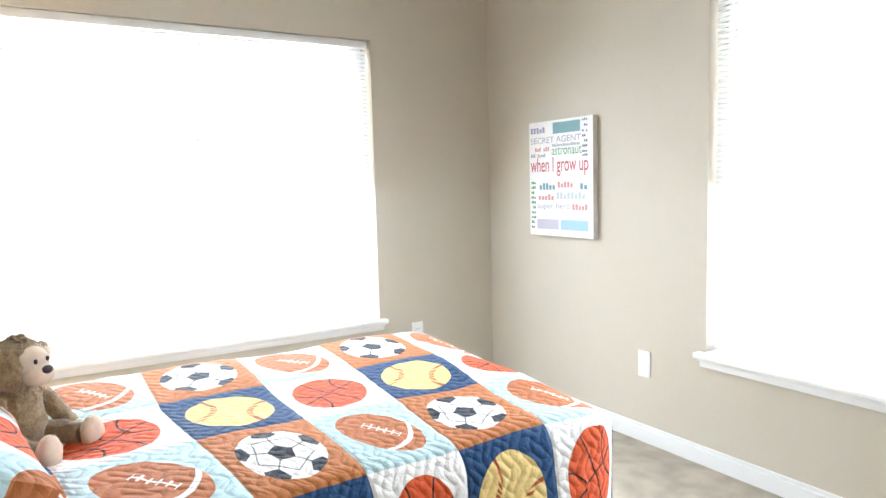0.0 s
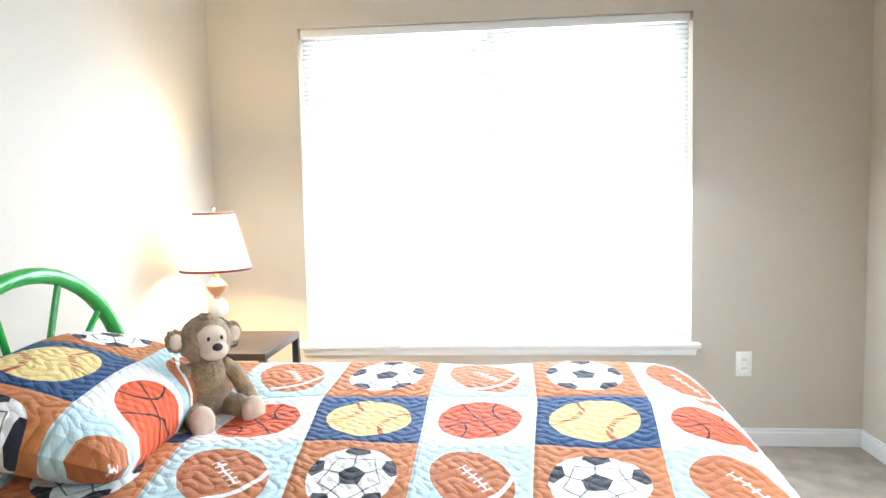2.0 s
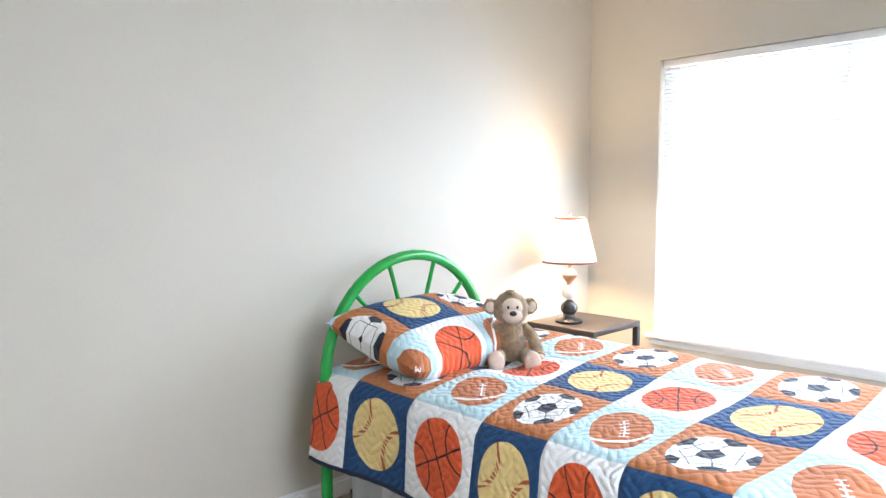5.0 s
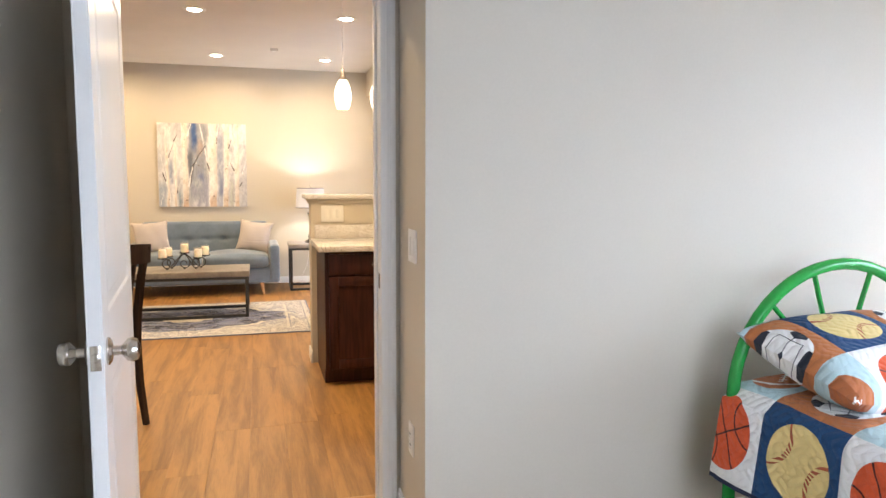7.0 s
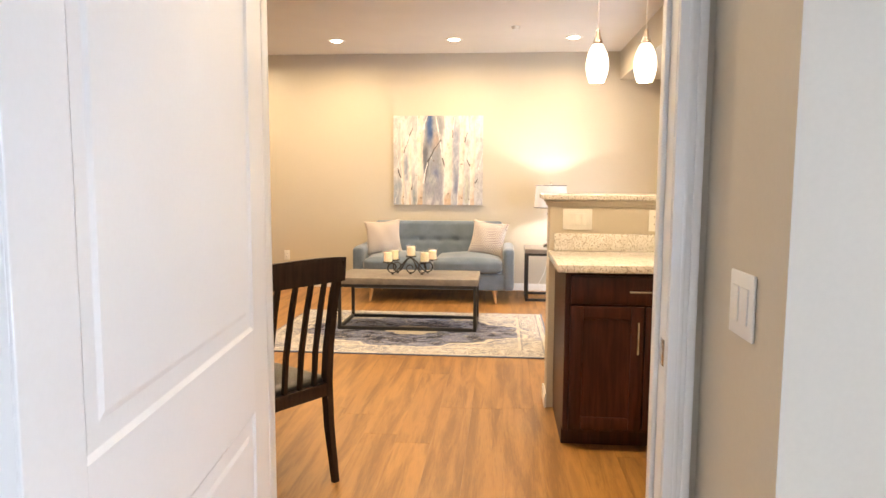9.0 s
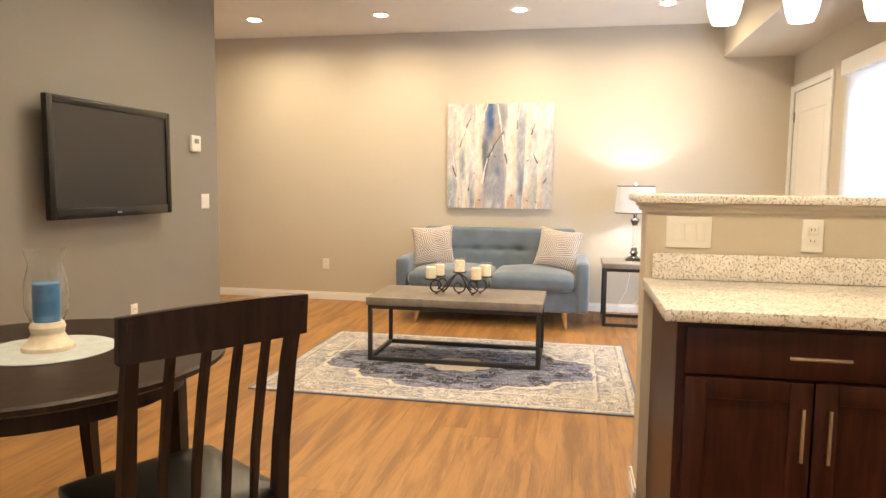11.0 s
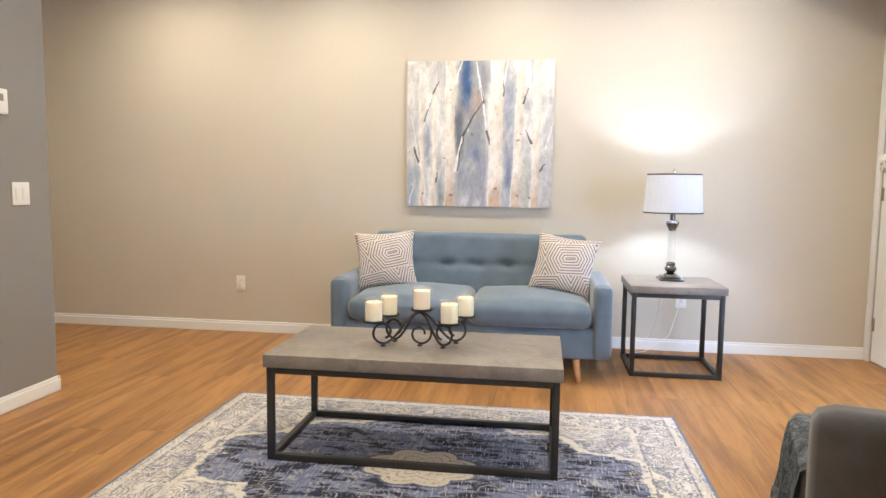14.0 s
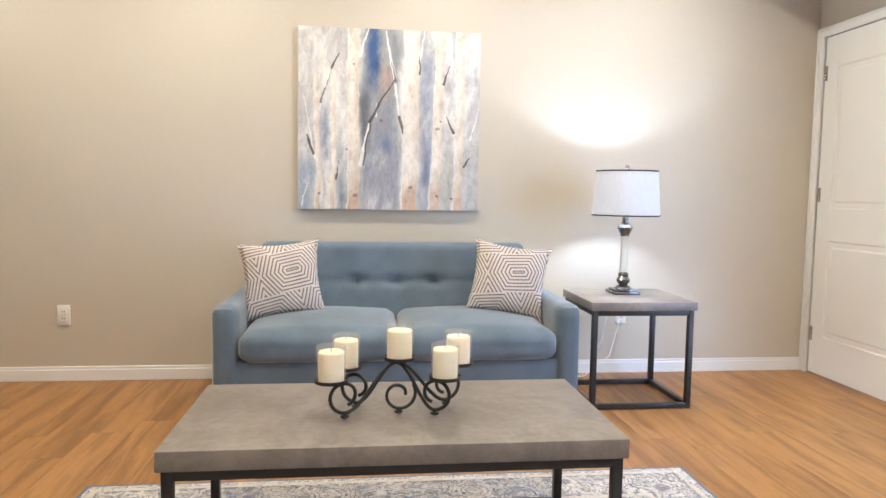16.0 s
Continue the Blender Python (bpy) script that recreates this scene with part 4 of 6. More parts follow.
_n4 = M_rug.noise(11, 4, None, 0.6)
_wx, _wy = _ax + (_n2 - 0.5) * 0.03, _ay + (_n4 - 0.5) * 0.05
_vd, _vc = M_rug.voronoi(7.0, M_rug.vec(_wx, _wy))
_vd2, _vc2 = M_rug.voronoi(21.0, M_rug.vec(_wx, _wy + 3.0))
CREAM, GREY, BROWN, NAVY = (0.66, 0.63, 0.60), (0.25, 0.235, 0.235), (0.42, 0.32, 0.21), (0.075, 0.09, 0.17)
_c = M_rug.mix(_n4.step(0.38, 0.64), CREAM, (0.55, 0.52, 0.50))
_ring = ((_vd * 52.0 + _n2 * 3.0).sin()).step(0.45, 0.75)
_ring2 = ((_vd2 * 34.0 + _n2 * 2.5).sin()).step(0.50, 0.80)
_worn = _n2.step(0.40, 0.56)
_c = M_rug.mix(_ring * _n2.step(0.34, 0.50) * 0.85, _c, GREY)
_c = M_rug.mix(_ring2 * _n4.step(0.36, 0.50) * 0.85, _c, (0.24, 0.225, 0.23))
_c = M_rug.mix(_ring2 * _n2.step(0.47, 0.56) * 0.9, _c, NAVY)
_c = M_rug.mix(_vd2.lt(0.20) * _n4.step(0.44, 0.54) * 0.8, _c, BROWN)
_c = M_rug.mix(_vd.lt(0.14) * _worn * 0.6, _c, (0.46, 0.35, 0.23))
_c = M_rug.mix(_n1.step(0.47, 0.60) * _sy.step(0.44, 0.54) * _n2.step(0.35, 0.55) * 0.8, _c, (0.17, 0.19, 0.29))
# scalloped medallion field
_th = _x.atan2(_y * 0.72)
_rad = hypot(_x, _y * 0.62)
_sc = (_th * 6.0).sin().abs() * 0.055 + (_th * 4.0 + 1.57).sin() * 0.030
_fd = _rad - _sc - 0.535 + (_n1 - 0.5) * 0.22 + (_n2 - 0.5) * 0.03
_field = (_fd + (_sy - 0.5) * 0.45).lt(0.0)
_fc = M_rug.mix((_sx * 0.35 + _n2 * 0.3 + _n1 * 0.35).step(0.40, 0.60), (0.12, 0.14, 0.25), (0.29, 0.31, 0.42))
_fc = M_rug.mix((_n1 * 0.45 + _sy * 0.55).step(0.475, 0.53) * _n2.step(0.28, 0.42), _fc, (0.014, 0.018, 0.045))
_fc = M_rug.mix(_sx.step(0.58, 0.66) * 0.75, _fc, (0.55, 0.54, 0.53))
_fc = M_rug.mix(_ring * _n4.step(0.50, 0.60) * 0.55, _fc, (0.48, 0.46, 0.44))
_c = M_rug.mix(_field * (_n2 * 0.6 + _sx * 0.4).step(0.32, 0.42), _c, _fc)
_c = M_rug.mix((_fd.abs() * -1.0 + 0.017).step(0.0, 0.006) * _n2.step(0.30, 0.48), _c, (0.64, 0.60, 0.52))
_c = M_rug.mix(((_fd - 0.030).abs() * -1.0 + 0.006).gt(0.0) * _worn * 0.8, _c, (0.16, 0.17, 0.23))
# flower in the middle
_mr = hypot(_x * 1.30, _y)
_md = _mr - (_th * 4.0).sin().abs() * 0.045 - 0.20 + (_n2 - 0.5) * 0.02
_mc = M_rug.mix(((_md * 130.0 + _n2 * 2.0).sin()).step(0.5, 0.8) * _worn * 0.9, (0.58, 0.53, 0.44), (0.27, 0.24, 0.235))
_mc = M_rug.mix(_ring2 * 0.6, _mc, (0.38, 0.29, 0.21))
_c = M_rug.mix(_md.lt(0.0) * _n2.step(0.22, 0.40), _c, _mc)
_c = M_rug.mix((_md.abs() * -1.0 + 0.009).gt(0.0) * 0.8, _c, (0.09, 0.10, 0.16))
# border bands
for at, half, col in ((0.225, 0.005, (0.20, 0.205, 0.25)), (0.065, 0.005, (0.20, 0.205, 0.25)), (0.245, 0.011, (0.59, 0.55, 0.48)), (0.045, 0.011, (0.58, 0.54, 0.47))):
    _c = M_rug.mix(((_edge - at).abs() * -1.0 + half).gt(0.0) * _n2.step(0.40, 0.56), _c, col)
_c = M_rug.mix(_sx.step(0.60, 0.70) * 0.5, _c, (0.58, 0.56, 0.52))
_c = M_rug.mix(_edge.lt(0.014), _c, M_rug.mix(_sx, (0.07, 0.085, 0.15), (0.22, 0.25, 0.36)))
M_rug.set("Base Color", _c).bump(M_rug.noise(500, 2) + _n2 * 0.6, 0.5, 0.002)
solid("rug", boxed(-0.828, 0.828, -1.164, 1.164, 0.0, RUGZ, 0.003), M_rug, "distressed blue and cream medallion rug on the floor", "rug", m=pose(-4.91, -0.67, 0))

# candelabra
M_cup = Mat("thin_clear_glass", (0.97, 0.98, 0.98), 0.02, 0.0, Alpha=0.10)
M_gun = Mat("gunmetal", (0.20, 0.195, 0.19), 0.18, 1.0).vary(0.1, 30, 200, 0.05)
cl = thing("candle_holder", pose(-5.125, -0.715, 0.471), "black scrolled iron candle holder for five candles", "candle holder")


def scroll(bm, p, q, seg=8, r=0.0055):
    """Iron strap from the middle top p down to a foot near q, curling up under a plate."""
    p, q = Vector(p), Vector(q)
    d = Vector((q.x - p.x, q.y - p.y, 0))
    L = d.length
    d.normalize()
    pts = []
    for i in range(15):
        s = i / 14
        pts.append(p + d * (L * 0.86 * s) + Vector((0, 0, -(p.z - 0.014) * (0.5 - 0.5 * math.cos(math.pi * s)) ** 1.0)))
    base = pts[-1]
    rr = 0.049
    for i in range(1, 22):
        a = -math.pi / 2 + i / 21 * math.pi * 1.9
        rad = rr * (1 - 0.45 * i / 21)
        c = base + Vector((0, 0, rr))
        pts.append(c + d * (rad * math.cos(a)) + Vector((0, 0, rad * math.sin(a))))
    tube(bm, pts, r, seg)
    ball(bm, (base.x, base.y, 0.004), (0.013, 0.013, 0.005), 14)
    tube(bm, [(base.x, base.y, 0.003), (base.x, base.y, 0.014)], 0.005, 8)


ARMS = [(0.074, -0.188, 0.112), (-0.050, -0.150, 0.118), (0.057, 0.137, 0.112), (-0.069, 0.192, 0.122)]
for ax, ay, az in ARMS:
    bm = bmesh.new()
    scroll(bm, (0, 0.0, 0.145), (ax * 0.9, ay * 0.93, 0))
    part("scroll_arm", bm, M_black, cl)
bm = bmesh.new()
pts = []
for i in range(26):
    a = math.radians(35 - 400 * i / 25)
    rad = 0.052 * (1 - 0.62 * i / 25)
    pts.append((0.02, 0.005 + rad * math.cos(a), 0.055 + rad * math.sin(a)))
tube(bm, pts, 0.005, 8)
ball(bm, (0.02, 0.005, 0.004), (0.013, 0.013, 0.005), 14)
tube(bm, [(0.02, 0.005, 0.003), (0.02, 0.005, 0.016)], 0.005, 8)
part("middle_scroll", bm, M_black, cl)
PLATES = [(a[0], a[1], a[2]) for a in ARMS] + [(0.0, 0.008, 0.157)]
for x, y, z in PLATES:
    part("candle_plate", lathe(bmesh.new(), [(0.0, z - 0.014), (0.008, z - 0.012), (0.010, z - 0.004), (0.047, z - 0.002), (0.048, z + 0.008), (0.0455, z + 0.008), (0.0455, z), (0.0, z)], 28, x, y), M_black, cl)
    cz = 0.471 + z + 0.0005
    cx, cy = -5.125 + x, -0.715 + y
    tall = 0.086
    cd = thing("pillar_candle", pose(cx, cy, cz), "unlit ivory pillar candle in a clear glass cup", "candle", "candles on the coffee table")
    part("wax", lathe(bmesh.new(), [(0.0, 0.0), (0.0355, 0.0), (0.036, 0.002), (0.036, tall - 0.004), (0.033, tall), (0.010, tall - 0.003), (0.0, tall - 0.003)], 28), M_wax, cd)
    part("wick", tube(bmesh.new(), [(0, 0, tall - 0.004), (0.001, 0, tall + 0.008)], 0.0012, 6), M_slot, cd)
    part("glass_cup", lathe(bmesh.new(), [(0.0405, 0.001), (0.0425, 0.100), (0.0421, 0.101), (0.0417, 0.100), (0.0397, 0.0015)], 32), M_cup, cd).visible_shadow = False

# table lamp on the end table
M_shade = Mat("linen_shade", (0.72, 0.72, 0.73), 0.8)
_s1 = M_shade.noise(180, 2, M_shade.coords("Object", (1, 1, 0.1)))
M_shade.set("Base Color", M_shade.mix(_s1, (0.60, 0.60, 0.62), (0.80, 0.80, 0.80)))
M_shade2 = Mat("white_shade", (0.85, 0.82, 0.76), 0.7)
for _m, _w in ((M_shade, 0.30), (M_shade2, 0.82)):
    _tr = _m.t.nodes.new("ShaderNodeBsdfTranslucent")
    _tr.inputs[0].default_value = (0.66, 0.66, 0.68, 1) if _m is M_shade else (0.93, 0.92, 0.90, 1)
    _mx = _m.t.nodes.new("ShaderNodeMixShader")
    _mx.inputs[0].default_value = _w
    _m.t.links.new(_m.b.outputs[0], _mx.inputs[1])
    _m.t.links.new(_tr.outputs[0], _mx.inputs[2])
    _m.t.links.new(_mx.outputs[0], _m.t.nodes["Material Output"].inputs[0])
M_trim = Mat("dark_trim", (0.035, 0.03, 0.03), 0.6)
M_bulb = Mat("lit_bulb", (0.9, 0.9, 0.9), 0.4, 0.0, Emission_Color=(1.0, 0.85, 0.62, 1), Emission_Strength=12.0)


def drum(bm, r0, z0, r1, z1, t=0.002, seg=48):
    return lathe(bm, [(r0, z0), (r1, z1), (r1 - t, z1), (r0 - t, z0), (r0, z0)], seg)


lb = thing("table_lamp", pose(-6.81, 0.640, 0.570), "chrome and glass column table lamp with a grey drum shade, lit", "lamp")
bm = boxed(-0.075, 0.075, -0.075, 0.075, 0.0, 0.018, 0.003)
box(bm, -0.062, 0.062, -0.062, 0.062, 0.018, 0.028, 0.003)
part("base", bm, M_gun, lb)
part("lower_turning", lathe(bmesh.new(), [(0.0, 0.028), (0.045, 0.028), (0.04, 0.04), (0.022, 0.05), (0.036, 0.066), (0.038, 0.08), (0.026, 0.096), (0.03, 0.108), (0.022, 0.118), (0.0, 0.118)], 32), M_gun, lb)
part("glass_column", lathe(bmesh.new(), [(0.0, 0.118), (0.021, 0.118), (0.021, 0.325), (0.0, 0.325)], 28), M_clear, lb, "clear glass column")
part("upper_turning", lathe(bmesh.new(), [(0.0, 0.325), (0.026, 0.325), (0.024, 0.335), (0.034, 0.35), (0.042, 0.372), (0.034, 0.388), (0.018, 0.396), (0.016, 0.43), (0.0, 0.43)], 32), M_gun, lb)
sd = part("shade", drum(bmesh.new(), 0.186, 0.438, 0.168, 0.688), M_shade, lb, "grey linen drum shade glowing from inside")
for r, z in ((0.1865, 0.438), (0.1685, 0.682)):
    part("shade_trim", lathe(bmesh.new(), [(r, z - 0.001), (r + 0.0012, z + 0.007), (r - 0.002, z + 0.007), (r - 0.003, z - 0.001), (r, z - 0.001)], 48), M_trim, sd)
bm = bmesh.new()
ball(bm, (0, 0, 0.60), (0.028, 0.028, 0.036), 16)
bl_ = part("bulb", bm, M_bulb, lb)
bl_.visible_shadow = False
bm = tube(bmesh.new(), [(0, 0, 0.43), (0, 0, 0.70)], 0.003, 8)
for a in range(3):
    tube(bm, [(0, 0, 0.684), (0.167 * math.cos(a * 2.1), 0.167 * math.sin(a * 2.1), 0.684)], 0.0018, 6)
ball(bm, (0, 0, 0.708), 0.012, 14)
part("finial", bm, M_chrome, lb)
solid("lamp_cord", tube(bmesh.new(), [(-6.9, 0.62, 0.574), (-6.975, 0.63, 0.572), (-7.0, 0.64, 0.5), (-7.02, 0.60, 0.25), (-7.03, 0.50, 0.05), (-7.08, 0.42, 0.006), (-7.15, 0.55, 0.006), (-7.19, 0.72, 0.12), (-7.205, 0.79, 0.36), (-7.228, 0.80, 0.38)], 0.0028, 8), M_plastic, "thin white lamp cord running down to the outlet", "cord")

# dining corner
tx, ty, tr = -2.06, -1.47, 0.54
dt = thing("dining_table", pose(tx, ty, 0), "round dark espresso wooden dining table", "table")
part("tabletop", lathe(bmesh.new(), [(0.0, 0.715), (tr - 0.02, 0.715), (tr, 0.725), (tr, 0.738), (tr - 0.008, 0.745), (0.0, 0.745)], 72), M_dark, dt)
part("apron", lathe(bmesh.new(), [(0.40, 0.64), (0.42, 0.64), (0.42, 0.715), (0.40, 0.715), (0.40, 0.64)], 48), M_dark, dt)
for a in (20, 110, 200, 290):
    c, s = math.cos(radians(a)), math.sin(radians(a))
    bm = bmesh.new()
    tube(bm, [(0.46 * c, 0.46 * s, 0.0), (0.40 * c, 0.40 * s, 0.35), (0.39 * c, 0.39 * s, 0.715)], [0.022, 0.030, 0.036], 4)
    part("leg", bm, M_dark, dt)
M_mat = Mat("pale_blue_placemat", (0.42, 0.47, 0.50), 0.85).vary(0.1, 20, 160, 0.3)
solid("placemat", lathe(bmesh.new(), [(0.0, 0.0), (0.188, 0.0), (0.19, 0.002), (0.188, 0.004), (0.0, 0.004)], 48), M_mat, "round pale blue woven placemat on the table", "placemat", m=pose(tx - 0.05, ty + 0.0, 0.7452))
hc = thing("candle_holder", pose(tx - 0.05, ty, 0.7494), "glass hurricane with a blue candle on a cream base", "candle holder")
M_cream = Mat("cream_ceramic", (0.62, 0.56, 0.46), 0.45).vary(0.15, 25, 90, 0.2)
M_bluewax = Mat("blue_wax", (0.035, 0.13, 0.30), 0.5).vary(0.1, 20, 80, 0.1)
part("base", lathe(bmesh.new(), [(0.0, 0.0), (0.075, 0.0), (0.072, 0.012), (0.058, 0.022), (0.045, 0.05), (0.05, 0.07), (0.044, 0.085), (0.0, 0.085)], 32), M_cream, hc)
part("candle", lathe(bmesh.new(), [(0.0, 0.0855), (0.037, 0.0855), (0.037, 0.20), (0.034, 0.203), (0.0, 0.20)], 28), M_bluewax, hc, "blue pillar candle")
part("glass", lathe(bmesh.new(), [(0.045, 0.086), (0.062, 0.13), (0.06, 0.2), (0.046, 0.26), (0.058, 0.305), (0.056, 0.305), (0.044, 0.26), (0.058, 0.2), (0.06, 0.13), (0.043, 0.086)], 36), M_clear, hc, "clear hurricane glass").visible_shadow = False

ch = thing("dining_chair", pose(-1.785, -0.748, 0, 0, 0, 147.0) @ Matrix.Diagonal((0.96, 1.0, 0.955, 1.0)), "dark espresso slat-back dining chair with a black seat", "chair")
# local: back along x, seat towards +y
W2 = 0.205
for s in (-1, 1):
    pts = [(s * W2, -0.035, 0.0), (s * W2, 0.0, 0.25), (s * W2, 0.012, 0.46), (s * W2, 0.0, 0.62), (s * W2 * 1.01, -0.035, 0.85), (s * W2 * 1.02, -0.075, 1.02)]
    part("back_leg", tube(bmesh.new(), pts, [0.018, 0.023, 0.026, 0.024, 0.022, 0.019], 4), M_dark, ch)
    part("front_leg", tube(bmesh.new(), [(s * 0.20, 0.41, 0.0), (s * 0.20, 0.40, 0.43)], [0.017, 0.025], 4), M_dark, ch)
    part("side_rail", boxed(s * 0.2 - 0.011, s * 0.2 + 0.011, 0.02, 0.40, 0.385, 0.44, 0.003), M_dark, ch)
bm = bmesh.new()
n = 14
for i in range(n + 1):
    u = 2 * i / n - 1
    x, y = u * (W2 + 0.035), -0.062 - 0.030 * (1 - u * u)
    z0, z1 = 0.925 + 0.006 * (1 - u * u), 1.03 + 0.012 * (1 - u * u)
    for (dy, z) in ((-0.011, z0), (0.011, z0 + 0.0), (0.001, z1), (-0.019, z1)):
        bm.verts.new((x, y + dy, z))
bm.verts.ensure_lookup_table()
for i in range(n):
    for k in range(4):
        a, b = i * 4 + k, i * 4 + (k + 1) % 4
        bm.faces.new([bm.verts[j] for j in (a, b, b + 4, a + 4)])
bm.faces.new([bm.verts[j] for j in (3, 2, 1, 0)])
bm.faces.new([bm.verts[n * 4 + j] for j in (0, 1, 2, 3)])
bmesh.ops.recalc_face_normals(bm, faces=bm.faces)
part("top_rail", bm, M_dark, ch, "wide curved top rail")
for i in range(4):
    x = (i - 1.5) * 0.082
    q = 1 - (x / W2) ** 2
    pts = [(x, 0.005, 0.46), (x, 0.0 - 0.01 * q, 0.62), (x, -0.03 - 0.02 * q, 0.82), (x, -0.05 - 0.03 * q, 0.94)]
    bm = bmesh.new()
    tube(bm, pts, [0.012, 0.013, 0.013, 0.012], 4)
    part("back_slat", bm, M_dark, ch)
part("back_rail", boxed(-0.19, 0.19, -0.008, 0.018, 0.40, 0.46, 0.003), M_dark, ch)
part("front_rail", boxed(-0.19, 0.19, 0.395, 0.417, 0.385, 0.44, 0.003), M_dark, ch)
part("seat", puffy(bmesh.new(), -0.225, 0.225, 0.015, 0.44, 0.438, 0.485, 0.022, 0.016), M_leather, ch, "padded black leatherette seat")

# armchair with a throw
M_arm = Mat("charcoal_fabric", (0.065, 0.064, 0.07), 0.9, 0.0, Sheen_Weight=0.3).vary(0.2, 6, 260, 0.3, 0.001)
ACM = pose(-4.0, 0.485, 0, 0, 0, -15) @ pose(-0.34, 0.42, 0)
ac = thing("armchair", ACM, "charcoal fabric lounge chair with a low back", "armchair")
part("backrest", puffy(bmesh.new(), 0.20, 0.34, -0.42, 0.42, 0.10, 0.622, 0.05), M_arm, ac)
part("base", puffy(bmesh.new(), -0.36, 0.197, -0.315, 0.315, 0.12, 0.30, 0.03), M_arm, ac)
part("seat_cushion", puffy(bmesh.new(), -0.38, 0.197, -0.312, 0.312, 0.303, 0.40, 0.04, 0.02), M_arm, ac)
for s in (-1, 1):
    ys = sorted((s * 0.42, s * 0.318))
    part("arm", puffy(bmesh.new(), -0.36, 0.197, *ys, 0.12, 0.42, 0.035), M_arm, ac)
    for x in (-0.30, 0.28):
        part("leg", tube(bmesh.new(), [(x, s * 0.36, 0.0), (x, s * 0.35, 0.125)], [0.012, 0.02], 12), M_dark, ac)
M_throw = Mat("grey_throw", (0.17, 0.19, 0.22), 0.95)
_n = M_throw.noise(22, 5, None, 0.65) * 0.6 + M_throw.noise(150, 3) * 0.4
M_throw.set("Base Color", M_throw.mix(_n.step(0.36, 0.64), (0.06, 0.07, 0.09), (0.27, 0.30, 0.34))).bump(_n, 0.6, 0.004)
bm = bmesh.new()
n = 40
prof = [(-0.325, 0.423), (-0.36, 0.428), (-0.40, 0.426), (-0.426, 0.405), (-0.432, 0.36), (-0.438, 0.30), (-0.442, 0.24), (-0.446, 0.18)]
g = []
for i in range(n + 1):
    u = i / n
    row = []
    for j, (y, z) in enumerate(prof):
        k = max(0.0, j - 2) / 5
        row.append(bm.verts.new((-0.26 + 0.45 * u - 0.02 * k, y - k * (0.008 + 0.010 * math.sin(u * 31 + j * 0.5) + 0.005 * math.sin(u * 67)), z)))
    g.append(row)
for i in range(n):
    for j in range(len(prof) - 1):
        bm.faces.new((g[i][j], g[i + 1][j], g[i + 1][j + 1], g[i][j + 1]))
tips = [(r[-1].co.x, r[-1].co.y, r[-1].co.z) for r in g]
bmesh.ops.solidify(bm, geom=bm.faces[:], thickness=0.006)
tw = solid("throw_blanket", bm, M_throw, "grey knitted throw with a fringe over the chair arm", "throw", m=ACM)
bm = bmesh.new()
fr = random.Random(8)
for x, y, z in tips:
    for q in range(2):
        dx = fr.uniform(-0.006, 0.006) + q * 0.005
        tube(bm, [(x + dx, y, z + 0.012), (x + dx + fr.uniform(-0.005, 0.005), y - 0.004, z - 0.05), (x + dx + fr.uniform(-0.012, 0.012), y + fr.uniform(-0.010, 0.006), z - 0.125)], [0.003, 0.0042, 0.002], 5)
part("fringe", bm, M_throw, tw, "loose grey fringe")

# ---- bedroom furniture ----
HBX, HY0, HY1, HC = 0.0, 1.572, 2.452, 1.047
bed = thing("bed", pose(0, 0, 0), "twin bed with an arched green metal headboard", "bed")
hb = bmesh.new()
yc, rr = (HY0 + HY1) / 2, (HY1 - HY0) / 2
R0 = HC - 0.02
arch = [(HBX, HY0, 0.0), (HBX, HY0, 0.30), (HBX, HY0, 0.58)] + [(HBX, yc - rr * math.cos(math.pi * i / 24), 0.58 + (R0 - 0.58) * math.sin(math.pi * i / 24)) for i in range(1, 24)] + [(HBX, HY1, 0.58), (HBX, HY1, 0.30), (HBX, HY1, 0.0)]
tube(hb, arch, 0.0215, 16)
head = part("headboard", hb, M_green, bed, "glossy green arched tube headboard")
for a in (-44, -17, 17, 44):
    c, s = math.sin(radians(a)), math.cos(radians(a))
    bm = tube(bmesh.new(), [(HBX, yc + 0.14 * c, 0.46 + 0.1 * s), (HBX, yc + rr * 0.55 * c + 0.012 * c, 0.58 + (R0 - 0.58) * 0.60 * s), (HBX, yc + rr * 0.98 * c, 0.58 + (R0 - 0.58) * 0.98 * s)], 0.009, 10)
    part("spindle", bm, M_green, head)
part("cross_rail", tube(bmesh.new(), [(HBX, HY0, 0.46), (HBX, HY1, 0.46)], 0.012, 10), M_green, head)
QY0, QY1, QX1, QZ = 1.555, 2.630, 1.865, 0.652
M_sheet = Mat("white_sheet", (0.74, 0.74, 0.74), 0.9).vary(0.05, 8, 120, 0.4, 0.004)
part("mattress", puffy(bmesh.new(), 0.10, QX1 - 0.20, QY0 + 0.035, QY1 - 0.035, 0.34, QZ - 0.062, 0.05), M_sheet, bed)
part("box_spring", boxed(0.10, QX1 - 0.20, QY0 + 0.05, QY1 - 0.05, 0.18, 0.34, 0.02), M_sheet, bed)
bm = bmesh.new()
per = [(0.12, QY0 + 0.045), (QX1 - 0.18, QY0 + 0.045), (QX1 - 0.18, QY1 - 0.045), (0.12, QY1 - 0.045)]
pts = []
